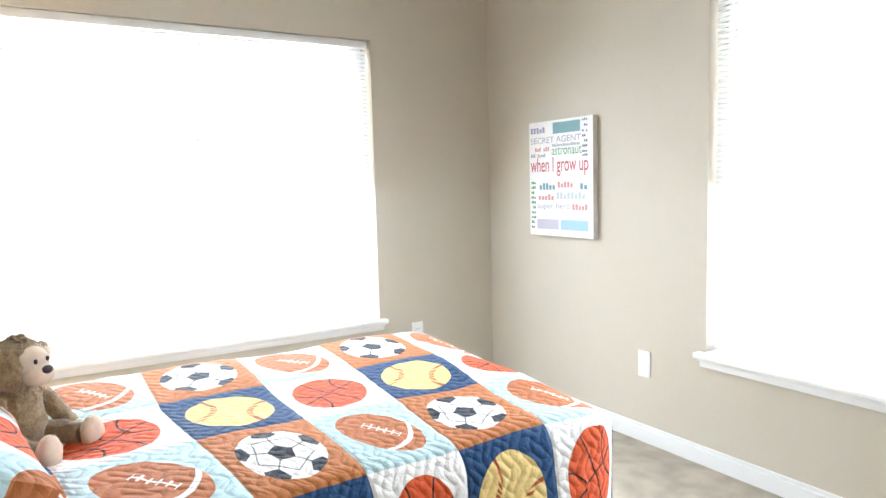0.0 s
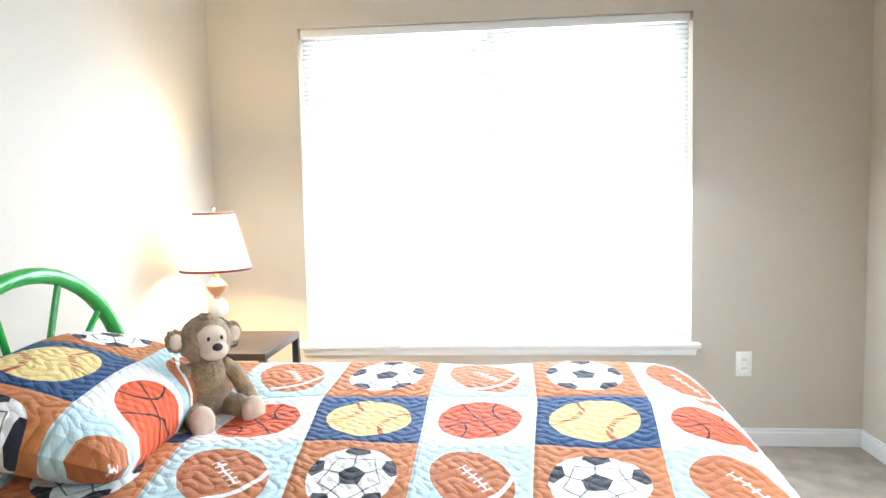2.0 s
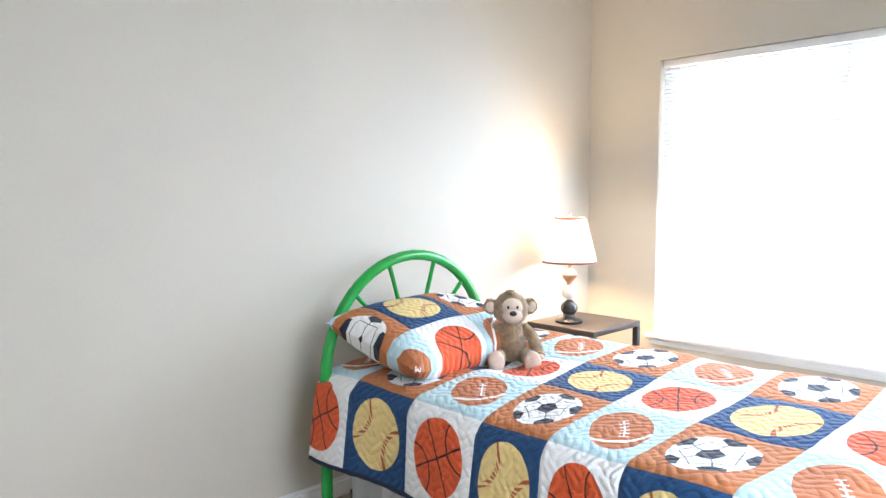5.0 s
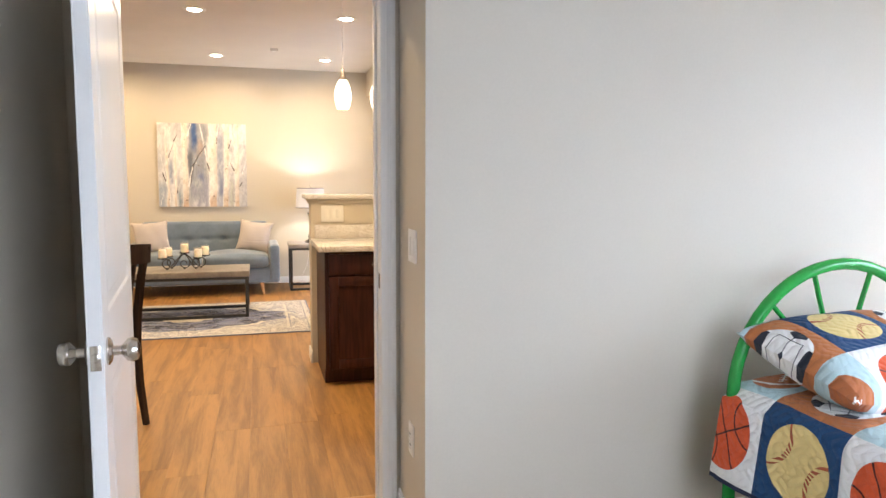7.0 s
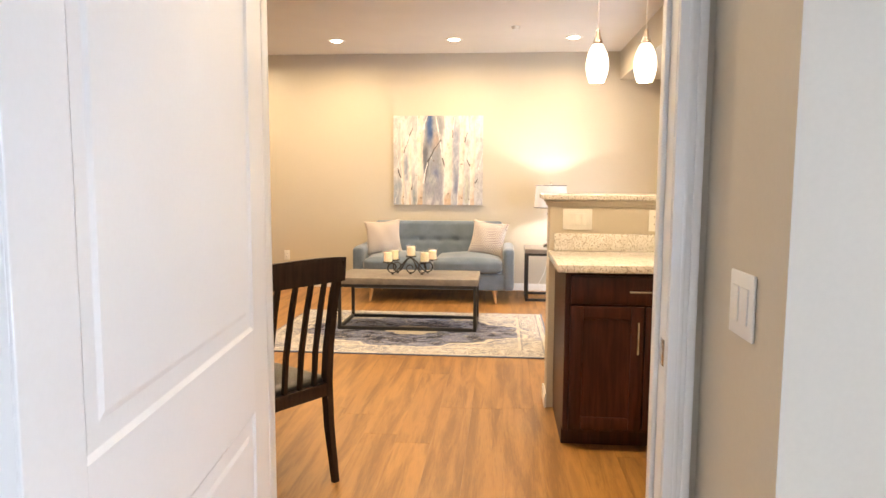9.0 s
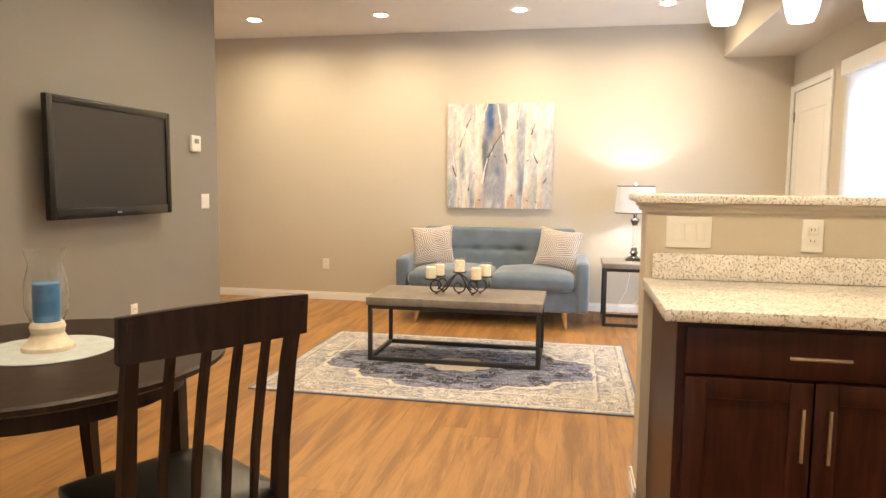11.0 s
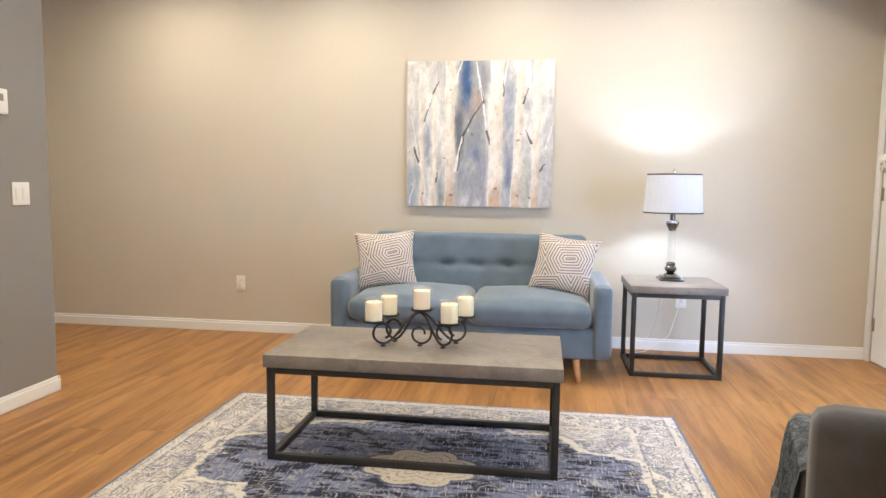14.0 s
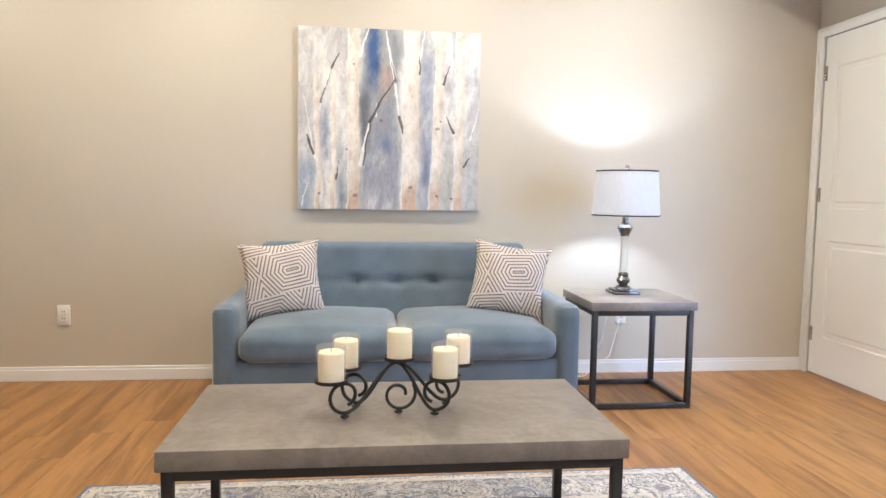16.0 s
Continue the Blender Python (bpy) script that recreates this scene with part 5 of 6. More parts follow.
for (xa, ya), (xb, yb) in zip(per, per[1:]):
    L = math.hypot(xb - xa, yb - ya)
    m_ = int(L / 0.02)
    for i in range(m_):
        s = i / m_
        w_ = 0.007 * math.sin(s * L * 60) + 0.004 * math.sin(s * L * 23)
        nx, ny = (yb - ya) / L, -(xb - xa) / L
        pts.append((xa + (xb - xa) * s + nx * w_, ya + (yb - ya) * s + ny * w_))
lo = [bm.verts.new((x, y, 0.02)) for x, y in pts]
hi = [bm.verts.new((x, y, 0.35)) for x, y in pts]
for i in range(len(pts) - 1):
    bm.faces.new((lo[i], lo[i + 1], hi[i + 1], hi[i]))
bmesh.ops.solidify(bm, geom=bm.faces[:], thickness=0.003)
part("bed_skirt", bm, M_sheet, bed, "white gathered bed skirt")
bm = bmesh.new()
for y in (QY0 + 0.07, QY1 - 0.07):
    box(bm, 0.09, QX1 - 0.21, y - 0.015, y + 0.015, 0.14, 0.18, 0.003)
part("side_rails", bm, M_black, bed)
for x in (0.35, QX1 - 0.27):
    for y in (QY0 + 0.10, QY1 - 0.10):
        part("leg", tube(bmesh.new(), [(x, y, 0.0), (x, y, 0.15)], 0.016, 12), M_black, bed)

# quilt patches: squares of printed sports balls
SQX, SQY, U0, V0 = 0.295, 0.335, 0.690, 1.590


def quilt_material(name, u0, v0):
    q = Mat(name, (0.6, 0.6, 0.6), 0.8, 0.0, Specular_IOR_Level=0.32, Sheen_Weight=0.06)
    s, t, _ = q.xyz("UV")
    u, v = (s - u0) / SQX, (t - v0) / SQY
    iu, iv = u.floor(), v.floor()
    p = iu.mod(2.0).lt(0.5)        # soccer and softball columns
    r = iv.mod(2.0).gt(0.5)        # basketball and softball rows
    wob = (q.noise(14, 2, q.vec(s, t)) - 0.5) * 0.03
    x, y = u.fract() - 0.5 + wob, v.fract() - 0.5 + wob
    rad = hypot(x, y)
    th = y.atan2(x)
    fib = q.noise(900, 2, q.vec(s, t)) * 0.5 + q.noise(18, 3, q.vec(s, t)) * 0.5
    # backgrounds
    bg = q.mix(p, q.mix(r, (0.50, 0.68, 0.71), (0.85, 0.845, 0.83)), q.mix(r, (0.50, 0.172, 0.055), (0.013, 0.062, 0.165)))
    # soccer ball
    k = ((th / 1.25664 + 0.75).fract() - 0.5) * 1.25664
    ca, sa = k.op("COSINE") * rad, k.sin() * rad
    k2 = ((th / 1.25664 + 0.25).fract() - 0.5) * 1.25664
    cb, sb = k2.op("COSINE") * rad, (k2.sin() * rad).abs()
    core = ca.lt(0.100)
    # five part pentagons round the rim, each with a corner towards the middle
    rim = (cb - 0.255).gt(sb * 0.55) * (sb + (cb - 0.255) * 0.35).lt(0.135)
    seam = sb.lt(0.007) * rad.gt(0.11) * cb.lt(0.26)
    seam2 = (sa.abs() * 0.80 + ca - 0.275).abs().lt(0.008) * ca.gt(0.10) * sa.abs().lt(0.16)
    soc = q.mix(core.mx(rim).mx((seam + seam2) * 0.8), (0.86, 0.85, 0.82), (0.026, 0.031, 0.045))
    soc = q.mix(hypot(x * 1.02, y * 1.02).lt(0.385), bg, soc)
    # basketball
    bx, by = x * 0.88 + y * 0.47, y * 0.88 - x * 0.47
    ln = bx.abs().lt(0.010).mx(by.abs().lt(0.010)).mx((hypot(bx - 0.46, by) - 0.30).abs().lt(0.010)).mx((hypot(bx + 0.46, by) - 0.30).abs().lt(0.010))
    bas = q.mix(ln, (0.72, 0.105, 0.032), (0.05, 0.012, 0.010))
    bas = q.mix(hypot(x * 1.04, y * 0.96).lt(0.385), bg, bas)
    # softball
    d1, d2 = hypot(x - 0.42, y + 0.20), hypot(x + 0.40, y - 0.22)
    dash = ((th * 26.0).sin()).gt(-0.2)
    st = ((d1 - 0.30).abs().lt(0.028) * dash).mx((d2 - 0.30).abs().lt(0.028) * dash)
    sof = q.mix(st, (0.80, 0.61, 0.25), (0.45, 0.10, 0.04))
    sof = q.mix(rad.lt(0.385), bg, sof)
    # football
    fx, fy = x * 0.62 - y * 0.78, y * 0.62 + x * 0.78
    el = hypot(fx / 0.42, fy / 0.31)
    lace = (fy - 0.03).abs().lt(0.010) * fx.abs().lt(0.17)
    lace = lace.mx(((fx * 14.0).fract() - 0.5).abs().lt(0.13) * (fy - 0.03).abs().lt(0.045) * fx.abs().lt(0.18))
    stripe = (fx - 0.27 + fy * fy * 1.2).abs().lt(0.024)
    foo = q.mix(lace.mx(stripe), (0.48, 0.155, 0.055), (0.86, 0.84, 0.80))
    foo = q.mix(el.lt(1.0), bg, foo)
    col = q.mix(p, q.mix(r, foo, bas), q.mix(r, soc, sof))
    col = q.mix(0.35, col, q.mix(fib.step(0.3, 0.7), (0.86, 0.86, 0.86), (1.0, 1.0, 1.0)), "MULTIPLY")
    q.set("Base Color", col)
    wave = ((s * 95.0) + (t * 62.0).sin() * 1.4).sin().abs() * 0.6 + ((t * 95.0) + (s * 62.0).sin() * 1.4).sin().abs() * 0.6
    sm = (x.abs() * -1.0 + 0.5).mn(y.abs() * -1.0 + 0.5).step(0.0, 0.04)
    q.bump(wave * 1.0 + sm * 0.8 + q.noise(60, 3, q.vec(s, t)) * 0.9, 0.6, 0.009)
    return q


M_quilt = quilt_material("sports_quilt", U0, V0)
M_hem = Mat("navy_binding", (0.012, 0.02, 0.05), 0.9).vary(0.2, 30, 200, 0.2)


def fold(c, lo, hi, r, flare=0.10):
    """Where flat cloth coordinate c lies across a mattress from lo to hi: (position, drop)."""
    for edge, sgn in ((lo, -1), (hi, 1)):
        over = (c - (edge - sgn * r)) * sgn
        if over > 0:
            arc = r * math.pi / 2
            if over < arc:
                a = over / r
                return edge - sgn * r + sgn * r * math.sin(a), r * (1 - math.cos(a))
            return edge + sgn * flare * (over - arc), r + (over - arc)
    return c, 0.0


def rows_at(t):
    """Which patch row lies at flat cloth coordinate t: the rows are puckered to unequal widths."""
    knots = ((1.28, -1.0), (1.59, 0.0), (1.94, 1.0), (2.25, 2.0), (2.605, 3.0), (2.94, 4.0))
    for (ta, ra), (tb, rb) in zip(knots, knots[1:]):
        if t <= tb or tb == knots[-1][0]:
            return ra + (t - ta) / (tb - ta) * (rb - ra)


def make_quilt():
    s0, s1, t0, t1, st = -0.015, QX1 + 0.33, QY0 - 0.288, QY1 + 0.28, 0.0155
    ns, nt = int((s1 - s0) / st), int((t1 - t0) / st)
    bm = bmesh.new()
    uv = bm.loops.layers.uv.verify()
    g, flat = [], {}
    for i in range(ns + 1):
        row = []
        for j in range(nt + 1):
            s, t = s0 + (s1 - s0) * i / ns, t0 + (t1 - t0) * j / nt
            x, dx = fold(s, -9, QX1 + 0.035, 0.28, 0.40)
            y, dy = fold(t, QY0, QY1, 0.075)
            d = (dx ** 4 + dy ** 4) ** 0.25 if dx or dy else 0.0
            z = QZ + 0.05 * (y - 2.22) - d
            hang = max(0.0, d - 0.06)
            y += math.copysign(1, t - (QY0 + QY1) / 2) * hang * (0.10 * math.sin(s * 8.5 + 1) * (1 if dy > 0.05 else 0)) * 0.5
            x += hang * 0.07 * math.sin(t * 9) * (1 if dx > 0.05 else 0)
            z += noise.noise(Vector((s * 3.1, t * 3.1, 0))) * 0.012 * (1 if d < 0.03 else 0.3)
            z += noise.noise(Vector((s * 24, t * 24, 5))) * 0.0035
            z = max(z, 0.05)
            z -= 0.034 * math.exp(-((x - 0.42) ** 2 + (y - 2.14) ** 2) / 0.022)
            # plan corners at the foot are drawn in
            kx, ky = max(0.0, (x - QX1 + 0.26) / 0.26), max(0.0, (QY0 + 0.26 - y) / 0.26, (y - QY1 + 0.26) / 0.26)
            c_ = max(0.0, math.hypot(kx, ky) - 1.0) if kx > 0 and ky > 0 else 0.0
            if c_:
                x -= 0.36 * c_ * kx / math.hypot(kx, ky) * 0.8
                y += (0.30 if y < 2.1 else -0.30) * c_ * ky / math.hypot(kx, ky) * 0.8
                z -= 0.05 * c_
            if dy > 0.03 and t < 2.0:
                y -= 0.02 * math.exp(-(s / 0.25) ** 2)
            v = bm.verts.new((x, y, z))
            near = min(1.0, max(0.0, (2.2 - t) / 0.6))
            skew = min(0.08, max(-0.07, 0.08 - 0.25 * (s - 0.78)))
            flat[v] = (s - skew * near, V0 + SQY * rows_at(t))
            row.append(v)
        g.append(row)
    for i in range(ns):
        for j in range(nt):
            f = bm.faces.new((g[i][j], g[i + 1][j], g[i + 1][j + 1], g[i][j + 1]))
            if i == 0 or j == 0 or i == ns - 1 or j == nt - 1:
                f.material_index = 1 if (j == 0 or j == nt - 1 or i == ns - 1) else 0
            for l in f.loops:
                l[uv].uv = flat[l.vert]
    return bm, uv


def patch_of(f, uv):
    c = Vector((0, 0))
    for l in f.loops:
        c += l[uv].uv
    c /= len(f.loops)
    return (-99, 0) if f.material_index == 1 else (math.floor((c.x - U0) / SQX), math.floor((c.y - V0) / SQY))


def spread_quilt():
    """The quilt, one part for each sewn patch and one for the binding."""
    q = thing("quilt", pose(0, 0, 0), "patchwork quilt with printed sports balls spread over the bed", "quilt")
    big, uv = make_quilt()
    big.normal_update()
    normals = {v.index: v.normal.copy() for v in big.verts}
    groups = {}
    for f in big.faces:
        groups.setdefault(patch_of(f, uv), []).append(f)
    for key, fs in sorted(groups.items()):
        bm = bmesh.new()
        uv2 = bm.loops.layers.uv.verify()
        top, low = {}, {}
        for f in fs:
            for v in f.verts:
                if v not in top:
                    top[v] = bm.verts.new(v.co)
                    low[v] = bm.verts.new(v.co - v.normal * 0.009)
        edges = {}
        for f in fs:
            for layer, flip in ((top, False), (low, True)):
                vs = [layer[v] for v in f.verts]
                nf = bm.faces.new(vs[::-1] if flip else vs)
                src = list(f.loops)[::-1] if flip else list(f.loops)
                for l, o in zip(nf.loops, src):
                    l[uv2].uv = o[uv].uv
            for l in f.loops:
                a_, b_ = l.vert, l.link_loop_next.vert
                if (b_, a_) in edges:
                    edges.pop((b_, a_))
                else:
                    edges[(a_, b_)] = l
        for (a_, b_), l in edges.items():
            nf = bm.faces.new((top[b_], top[a_], low[a_], low[b_]))
            for k in nf.loops:
                k[uv2].uv = l[uv].uv
        if key[0] == -99:
            part("binding", bm, M_hem, q, "narrow dark navy binding")
        else:
            part("patch", bm, M_quilt, q)
    big.free()
    return q


spread_quilt()
# pillow in a matching sham
M_sham = quilt_material("sports_pillow_sham", 0.0, 0.0)


def make_sham():
    bm = pillow_mesh(bmesh.new(), 0.76, 0.46, 0.23, 40, 0.05)
    uv = bm.loops.layers.uv.verify()
    for f in bm.faces:
        for l in f.loops:
            a = l[uv].uv.copy()
            l[uv].uv = (0.42 + a[1] * 0.50, a[0] * 0.82 + 0.20)
    for v in bm.verts:
        # plump in the middle, sagging onto the bed along the front
        k = v.co.z / 0.46
        v.co.y += 0.05 * (1 - k) * (1 - (v.co.x / 0.39) ** 2)
        v.co.z += noise.noise(v.co * 6) * 0.006
    return bm


solid("bed_pillow", make_sham(), M_sham, "plump pillow in a sports-print sham against the headboard", "pillow", m=pose(0.405, 2.0, 0.692, 0, 0, 97) @ pose(0, 0, 0, -76, 0, 0))


# plush monkey
def make_monkey():
    bm = bmesh.new()

    def blob(c, r, mi, fuzz=0.007, seg=34):
        n0 = set(bm.faces)
        g = ball(bm, c, r, seg)
        for v in g:
            d = (v.co - Vector(c)).normalized()
            v.co += d * fuzz * (noise.noise(v.co * 130) + 0.5 * noise.noise(v.co * 330))
        for f in set(bm.faces) - n0:
            f.material_index = mi

    def limb(pts, rad, mi, fuzz=0.006):
        n0 = set(bm.faces)
        v0 = set(bm.verts)
        sm = []
        for i in range(len(pts) - 1):
            for k in range(6):
                s = k / 6
                sm.append(([a + (b - a) * s for a, b in zip(pts[i], pts[i + 1])], rad[i] + (rad[i + 1] - rad[i]) * s))
        sm.append((pts[-1], rad[-1]))
        tube(bm, [p for p, _ in sm], [r for _, r in sm], 16)
        for v in set(bm.verts) - v0:
            v.co += Vector((noise.noise(v.co * 130), noise.noise(v.co * 130 + Vector((9, 0, 0))), noise.noise(v.co * 130 + Vector((0, 9, 0))))) * fuzz
        for f in set(bm.faces) - n0:
            f.material_index = mi

    blob((0, 0, 0.075), (0.055, 0.060, 0.078), 0)
    blob((0.004, 0, 0.13), (0.046, 0.050, 0.05), 0)
    blob((0.012, 0, 0.215), (0.058, 0.066, 0.063), 0, 0.007)    # head
    blob((0.018, 0, 0.272), (0.025, 0.022, 0.014), 0, 0.007)    # tuft
    for s in (-1, 1):
        blob((0.005, s * 0.074, 0.222), (0.013, 0.028, 0.031), 0)
        blob((0.013, s * 0.077, 0.221), (0.010, 0.018, 0.021), 1, 0.001)
        limb([(0.0, s * 0.045, 0.145), (0.010, s * 0.080, 0.11), (0.028, s * 0.098, 0.065), (0.050, s * 0.105, 0.040)], [0.020, 0.023, 0.022, 0.020], 0)
        blob((0.066, s * 0.105, 0.032), (0.022, 0.020, 0.020), 1, 0.002)
        limb([(0.0, s * 0.035, 0.035), (0.06, s * 0.064, 0.034), (0.118, s * 0.064, 0.034)], [0.034, 0.031, 0.026], 0)
        blob((0.140, s * 0.066, 0.040), (0.022, 0.031, 0.040), 1, 0.002)
        blob((0.0775, s * 0.017, 0.229), (0.004, 0.0045, 0.006), 2, 0.0, 12)
    blob((0.052, 0, 0.224), (0.026, 0.040, 0.036), 1, 0.0012)   # face
    blob((0.066, 0, 0.196), (0.028, 0.037, 0.027), 1, 0.0012)   # muzzle
    blob((0.091, 0, 0.208), (0.010, 0.014, 0.010), 2, 0.0, 14)  # nose
    return bm


M_fur = Mat("brown_plush", (0.16, 0.10, 0.055), 1.0, 0.0, Sheen_Weight=0.4)
_n = M_fur.noise(160, 4, None, 0.7) * 0.6 + M_fur.noise(26, 3) * 0.4
M_fur.set("Base Color", M_fur.mix(_n.step(0.32, 0.66), (0.17, 0.10, 0.045), (0.52, 0.36, 0.19))).bump(M_fur.noise(420, 3), 1.0, 0.006)
M_felt = Mat("cream_plush", (0.66, 0.53, 0.41), 1.0).vary(0.12, 22, 260, 0.4, 0.002)
M_nose = Mat("dark_stitching", (0.035, 0.028, 0.03), 0.5)
solid("plush_monkey", make_monkey(), (M_fur, M_felt, M_nose), "brown plush toy monkey with a cream face sitting on the quilt", "plush toy", m=pose(0.368, 2.205, 0.600, 0, 0, -44) @ Matrix.Scale(1.05, 4))

# nightstand and its lamp
frame_ns = thing("nightstand", pose(0, 0, 0), "small black metal nightstand with a dark top", "nightstand")
NX0, NX1, NY0, NY1, NZ = -0.19, 0.235, 3.02, 3.475, 0.590
M_ns = Mat("dark_brown_top", (0.035, 0.026, 0.022), 0.4).vary(0.2, 9, 80, 0.1)
part("tabletop", boxed(NX0, NX1, NY0, NY1, NZ - 0.03, NZ, 0.003), M_ns, frame_ns)
for x in (NX0, NX1 - 0.03):
    for y in (NY0, NY1 - 0.03):
        part("leg", boxed(x, x + 0.03, y, y + 0.03, 0.0, NZ - 0.03, 0.002), M_black, frame_ns)
    part("stretcher", boxed(x + 0.004, x + 0.026, NY0 + 0.03, NY1 - 0.03, 0.10, 0.125, 0.002), M_black, frame_ns)
part("shelf", boxed(NX0 + 0.004, NX1 - 0.004, NY0 + 0.004, NY1 - 0.004, 0.125, 0.14, 0.002), M_ns, frame_ns)
la = thing("bedside_lamp", pose(-0.012, 3.157, NZ), "bedside lamp stacked from sports balls with a white shade, lit", "lamp")
M_lamp1 = Mat("dark_lamp_base", (0.02, 0.017, 0.017), 0.25).vary(0.2, 30, 90, 0.1)
M_lamp2 = Mat("tan_lamp_ball", (0.42, 0.20, 0.10), 0.35).vary(0.15, 30, 90, 0.1)
M_lamp3 = Mat("white_lamp_ball", (0.74, 0.70, 0.64), 0.35).vary(0.05, 30, 90, 0.1)
M_red = Mat("dark_red_trim", (0.16, 0.03, 0.03), 0.6).vary(0.1, 40, 200, 0.1)
part("base", lathe(bmesh.new(), [(0.0, 0.0), (0.072, 0.0), (0.074, 0.012), (0.060, 0.024), (0.034, 0.030), (0.030, 0.042), (0.0, 0.042)], 36), M_lamp1, la)
part("helmet", lathe(bmesh.new(), [(0.0, 0.042), (0.026, 0.044), (0.044, 0.062), (0.047, 0.082), (0.040, 0.102), (0.022, 0.116), (0.012, 0.124), (0.0, 0.124)], 32), M_lamp1, la, "dark rounded lower ball")
bm = bmesh.new()
ball(bm, (0, 0, 0.165), 0.043, 28)
wb_ = part("baseball", bm, M_lamp3, la, "white ball with stitches")
part("neck", lathe(bmesh.new(), [(0.0, 0.205), (0.016, 0.205), (0.014, 0.215), (0.024, 0.225), (0.040, 0.248), (0.040, 0.262), (0.024, 0.282), (0.012, 0.29), (0.010, 0.33), (0.0, 0.33)], 32), M_lamp2, la, "tan turned ball under the shade")
s_ = part("shade", drum(bmesh.new(), 0.145, 0.325, 0.083, 0.566), M_shade2, la, "white tapered shade glowing from inside")
for r, z in ((0.1455, 0.325), (0.0845, 0.556)):
    part("shade_trim", lathe(bmesh.new(), [(r, z - 0.001), (r - 0.0005, z + 0.009), (r - 0.004, z + 0.009), (r - 0.003, z - 0.001), (r, z - 0.001)], 48), M_red, s_, "dark red binding")
bm = bmesh.new()
ball(bm, (0, 0, 0.428), (0.024, 0.024, 0.032), 16)
b_ = part("bulb", bm, M_bulb, la)
b_.visible_shadow = False
bm = tube(bmesh.new(), [(0, 0, 0.33), (0, 0, 0.575)], 0.003, 8)
for a in range(3):
    tube(bm, [(0, 0, 0.562), (0.0825 * math.cos(a * 2.1), 0.0825 * math.sin(a * 2.1), 0.562)], 0.0018, 6)
ball(bm, (0, 0, 0.58), 0.008, 12)
part("finial", bm, M_chrome, la)

# poster
M_poster = Mat("poster_ground", (0.80, 0.79, 0.77), 0.7).vary(0.03, 12, 200, 0.1)
PW, PH, PD = 0.488, 0.605, 0.035
po = canvas("poster", pose(BX1, 3.230, 0.945, 0, 0, -90), PW, PH, PD, M_poster, "white word-art canvas about growing up in coloured lettering", "poster")
INK = {}


def ink(c):
    if c not in INK:
        INK[c] = Mat("poster_ink", c, 0.7)
    return INK[c]


def lettering(text, x, z, w, h, c):
    cu = bpy.data.curves.new("lettering", "FONT")
    cu.body, cu.size = text, 1.0
    cu.extrude = 0.0
    ob = bpy.data.objects.new("lettering_tmp", cu)
    scene.collection.objects.link(ob)
    dg = bpy.context.evaluated_depsgraph_get()
    me = bpy.data.meshes.new_from_object(ob.evaluated_get(dg))
    bpy.data.objects.remove(ob)
    xs, ys = [v.co.x for v in me.vertices], [v.co.y for v in me.vertices]
    for v in me.vertices:
        v.co = Vector((x + (v.co.x - min(xs)) / (max(xs) - min(xs)) * w, -PD - 0.0008, z + (v.co.y - min(ys)) / (max(ys) - min(ys)) * h))
    me.materials.clear()
    me.materials.append(ink(c).m)
    o = new("lettering", me)
    o.parent = po
    return o


def bar(x, z, w, h, c, ticks=0):
    """Unreadable words: a row of small bars."""
    bm = bmesh.new()
    n = ticks or max(3, int(w / (h * 0.75)))
    rng = random.Random(int(x * 1000 + z * 7000))
    for i in range(n):
        if rng.random() < 0.12:
            continue
        a = x + w * i / n
        b = a + w / n * 0.72
        lo, hi = (z, z + h * rng.choice((0.7, 1.0, 1.0)))
        f = [bm.verts.new(p) for p in ((a, -PD - 0.0008, lo), (b, -PD - 0.0008, lo), (b, -PD - 0.0008, hi), (a, -PD - 0.0008, hi))]
        bm.faces.new(f)
    return part("lettering", bm, ink(c), po, smooth=False)


RED, TEAL, GREEN, GREY, BLUE, PINK, LAV = (0.50, 0.05, 0.09), (0.16, 0.33, 0.37), (0.10, 0.30, 0.16), (0.36, 0.36, 0.40), (0.08, 0.30, 0.46), (0.62, 0.30, 0.30), (0.34, 0.32, 0.44)
lettering("when I grow up", 0.012, 0.315, 0.445, 0.10, RED)
lettering("SECRET AGENT", 0.015, 0.490, 0.39, 0.032, GREY)
lettering("astronaut", 0.185, 0.425, 0.225, 0.040, GREEN)
lettering("super hero", 0.065, 0.135, 0.26, 0.040, GREY)
bar(0.015, 0.545, 0.17, 0.030, LAV)
f_ = boxed(0.195, 0.40, -PD - 0.0012, -PD - 0.0004, 0.535, 0.592)
part("panel", f_, ink((0.20, 0.36, 0.40)), po)
bar(0.205, 0.547, 0.185, 0.034, (0.62, 0.66, 0.66))
bar(0.05, 0.448, 0.12, 0.022, PINK)
bar(0.015, 0.418, 0.15, 0.018, GREY)
bar(0.19, 0.468, 0.21, 0.015, GREY)
for i, zz in enumerate((0.585, 0.557, 0.53, 0.505, 0.48, 0.455, 0.43, 0.41)):
    bar(0.415, zz, 0.04, 0.011, (0.08, 0.12, 0.22), 3)
for i, zz in enumerate((0.275, 0.25, 0.222, 0.196, 0.17, 0.143, 0.117, 0.09, 0.063, 0.036)):
    bar(0.015, zz, 0.038, 0.014, (0.05, 0.22, 0.09), 3)
bar(0.085, 0.245, 0.13, 0.034, TEAL)
bar(0.23, 0.255, 0.12, 0.03, PINK)
bar(0.37, 0.245, 0.085, 0.03, TEAL)
bar(0.075, 0.19, 0.13, 0.03, PINK)
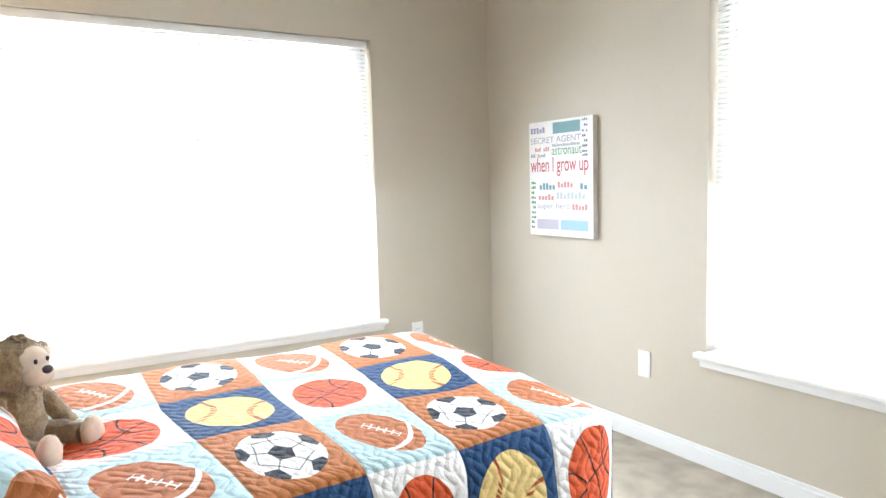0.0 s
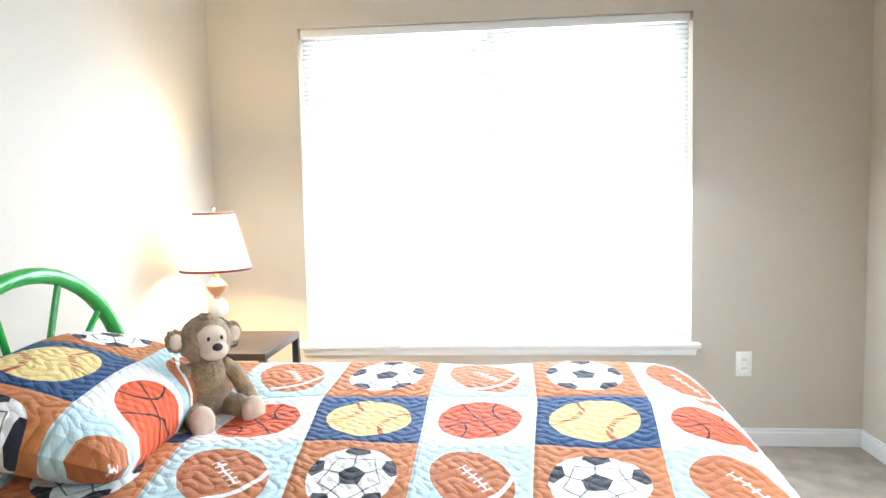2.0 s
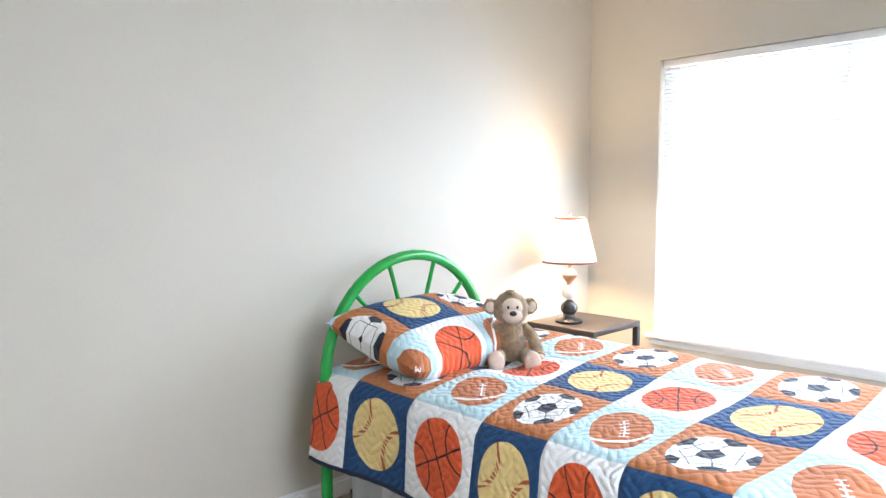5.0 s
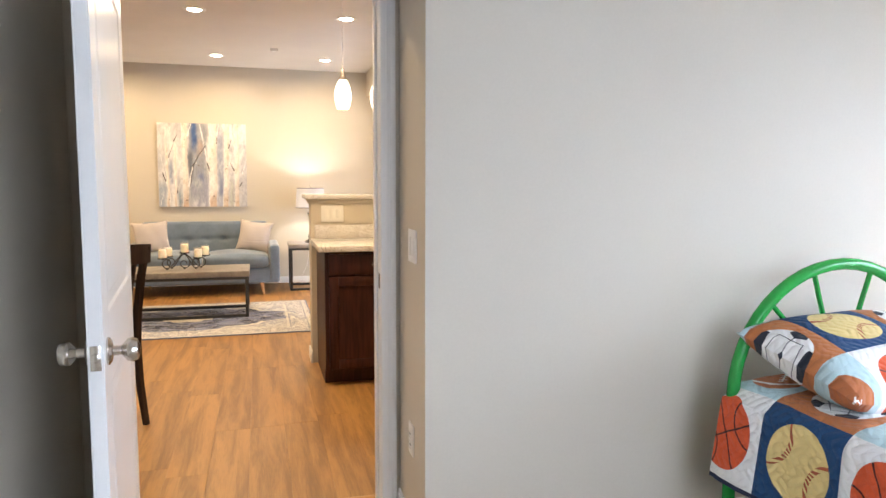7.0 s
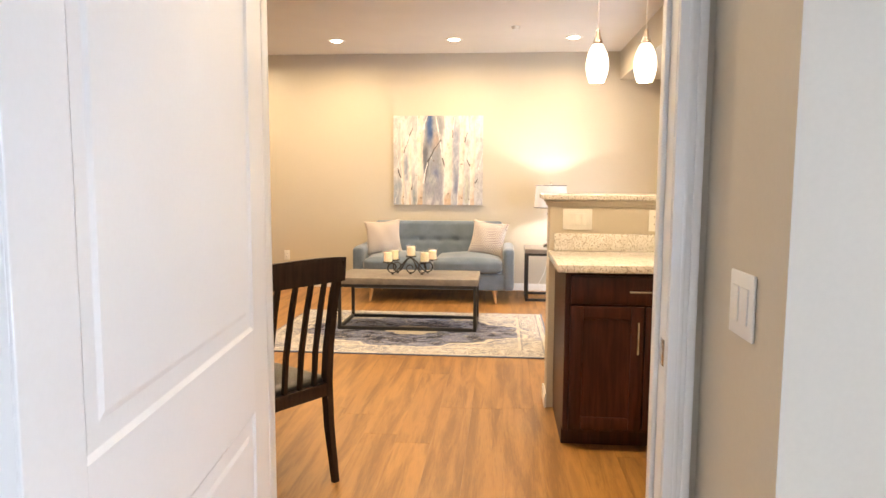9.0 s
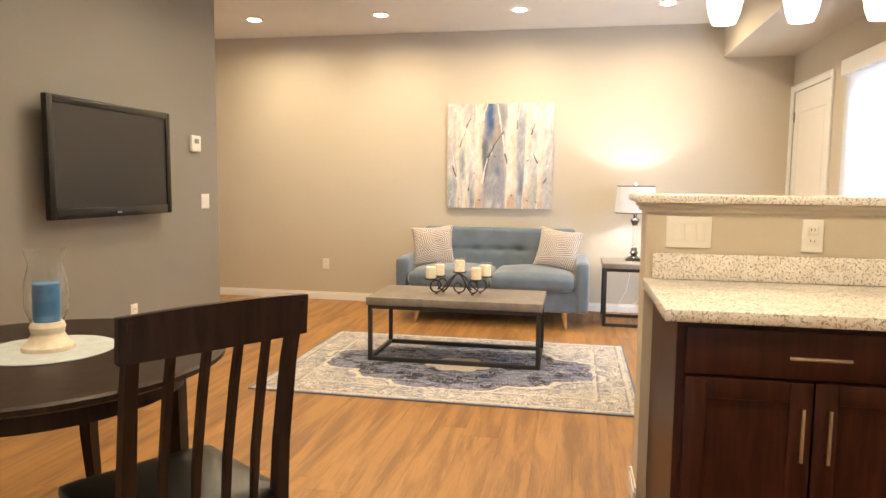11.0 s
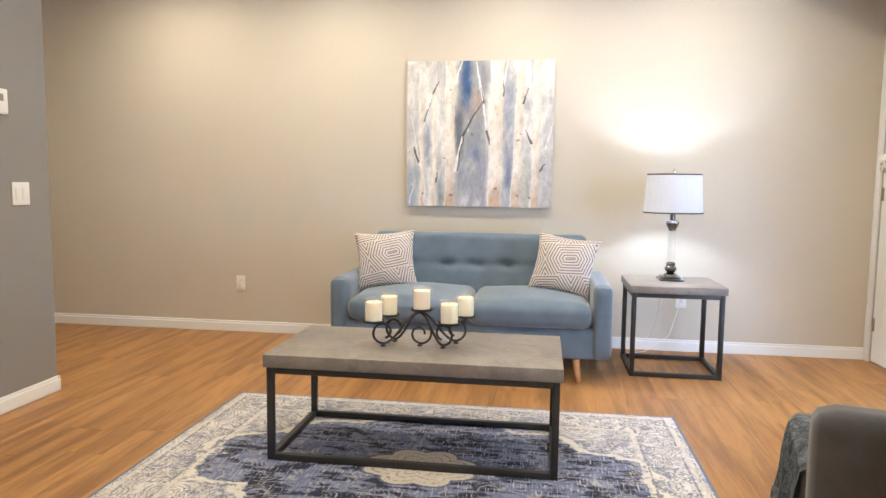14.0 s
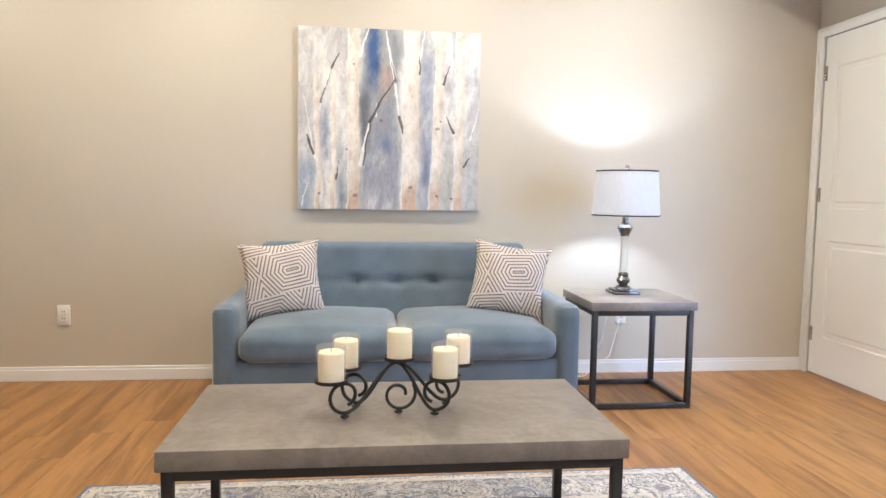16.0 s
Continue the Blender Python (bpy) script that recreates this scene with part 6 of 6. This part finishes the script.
bar(0.22, 0.195, 0.22, 0.035, (0.50, 0.56, 0.56))
bar(0.34, 0.14, 0.115, 0.03, PINK)
part("panel", boxed(0.062, 0.235, -PD - 0.0012, -PD - 0.0004, 0.035, 0.088), ink((0.52, 0.50, 0.58)), po)
bar(0.07, 0.045, 0.155, 0.032, (0.16, 0.14, 0.24))
part("panel", boxed(0.25, 0.455, -PD - 0.0012, -PD - 0.0004, 0.035, 0.088), ink((0.35, 0.55, 0.66)), po)
bar(0.258, 0.045, 0.19, 0.032, (0.04, 0.20, 0.30))

# ---- floor planks ----
PWID, PLEN = 0.18, 1.22


def plank_mesh(length):
    bm = bmesh.new()
    h, b = length / 2, 0.0006
    w = PWID / 2 - 0.0002
    rings = []
    for i, z in ((0.0, -0.006), (0.0, -b), (b, 0.0)):
        rings.append([bm.verts.new((sx * (h - 0.0002 - i), sy * (w - i), z)) for sx, sy in ((-1, -1), (1, -1), (1, 1), (-1, 1))])
    for r0, r1 in zip(rings, rings[1:]):
        for i in range(4):
            bm.faces.new((r0[i], r0[(i + 1) % 4], r1[(i + 1) % 4], r1[i]))
    bm.faces.new(rings[-1])
    return mesh_of(bm, "plank", M_plank, False)


full = plank_mesh(PLEN)
rng = random.Random(4)
rows = [LY1 - 0.09 - PWID * i + 0.05 for i in range(-6, 37)]
for ry in rows:
    if ry > 3.1 or ry < -4.55:
        continue
    lo, hi = (LX0, -0.755) if ry > LY0 - 0.05 else (LX0, -5.55)
    if ry > LY1:
        lo = -3.0
    x = hi + 0.0 - rng.uniform(0.25, 1.15)
    ends = [hi]
    while x > lo + 0.15:
        ends.append(x)
        x -= PLEN
    ends.append(lo)
    for a, b in zip(ends[1:], ends):
        L = b - a
        p = new("plank", full if abs(L - PLEN) < 1e-6 else plank_mesh(L))
        p.parent = floor
        p.location = ((a + b) / 2, ry, 0.0)
tr_ = boxed(-0.775, -0.735, OY0, OY1, -0.004, 0.007, 0.003)
solid("threshold", tr_, M_oak, "thin wooden strip between carpet and planks", "trim", "structure")
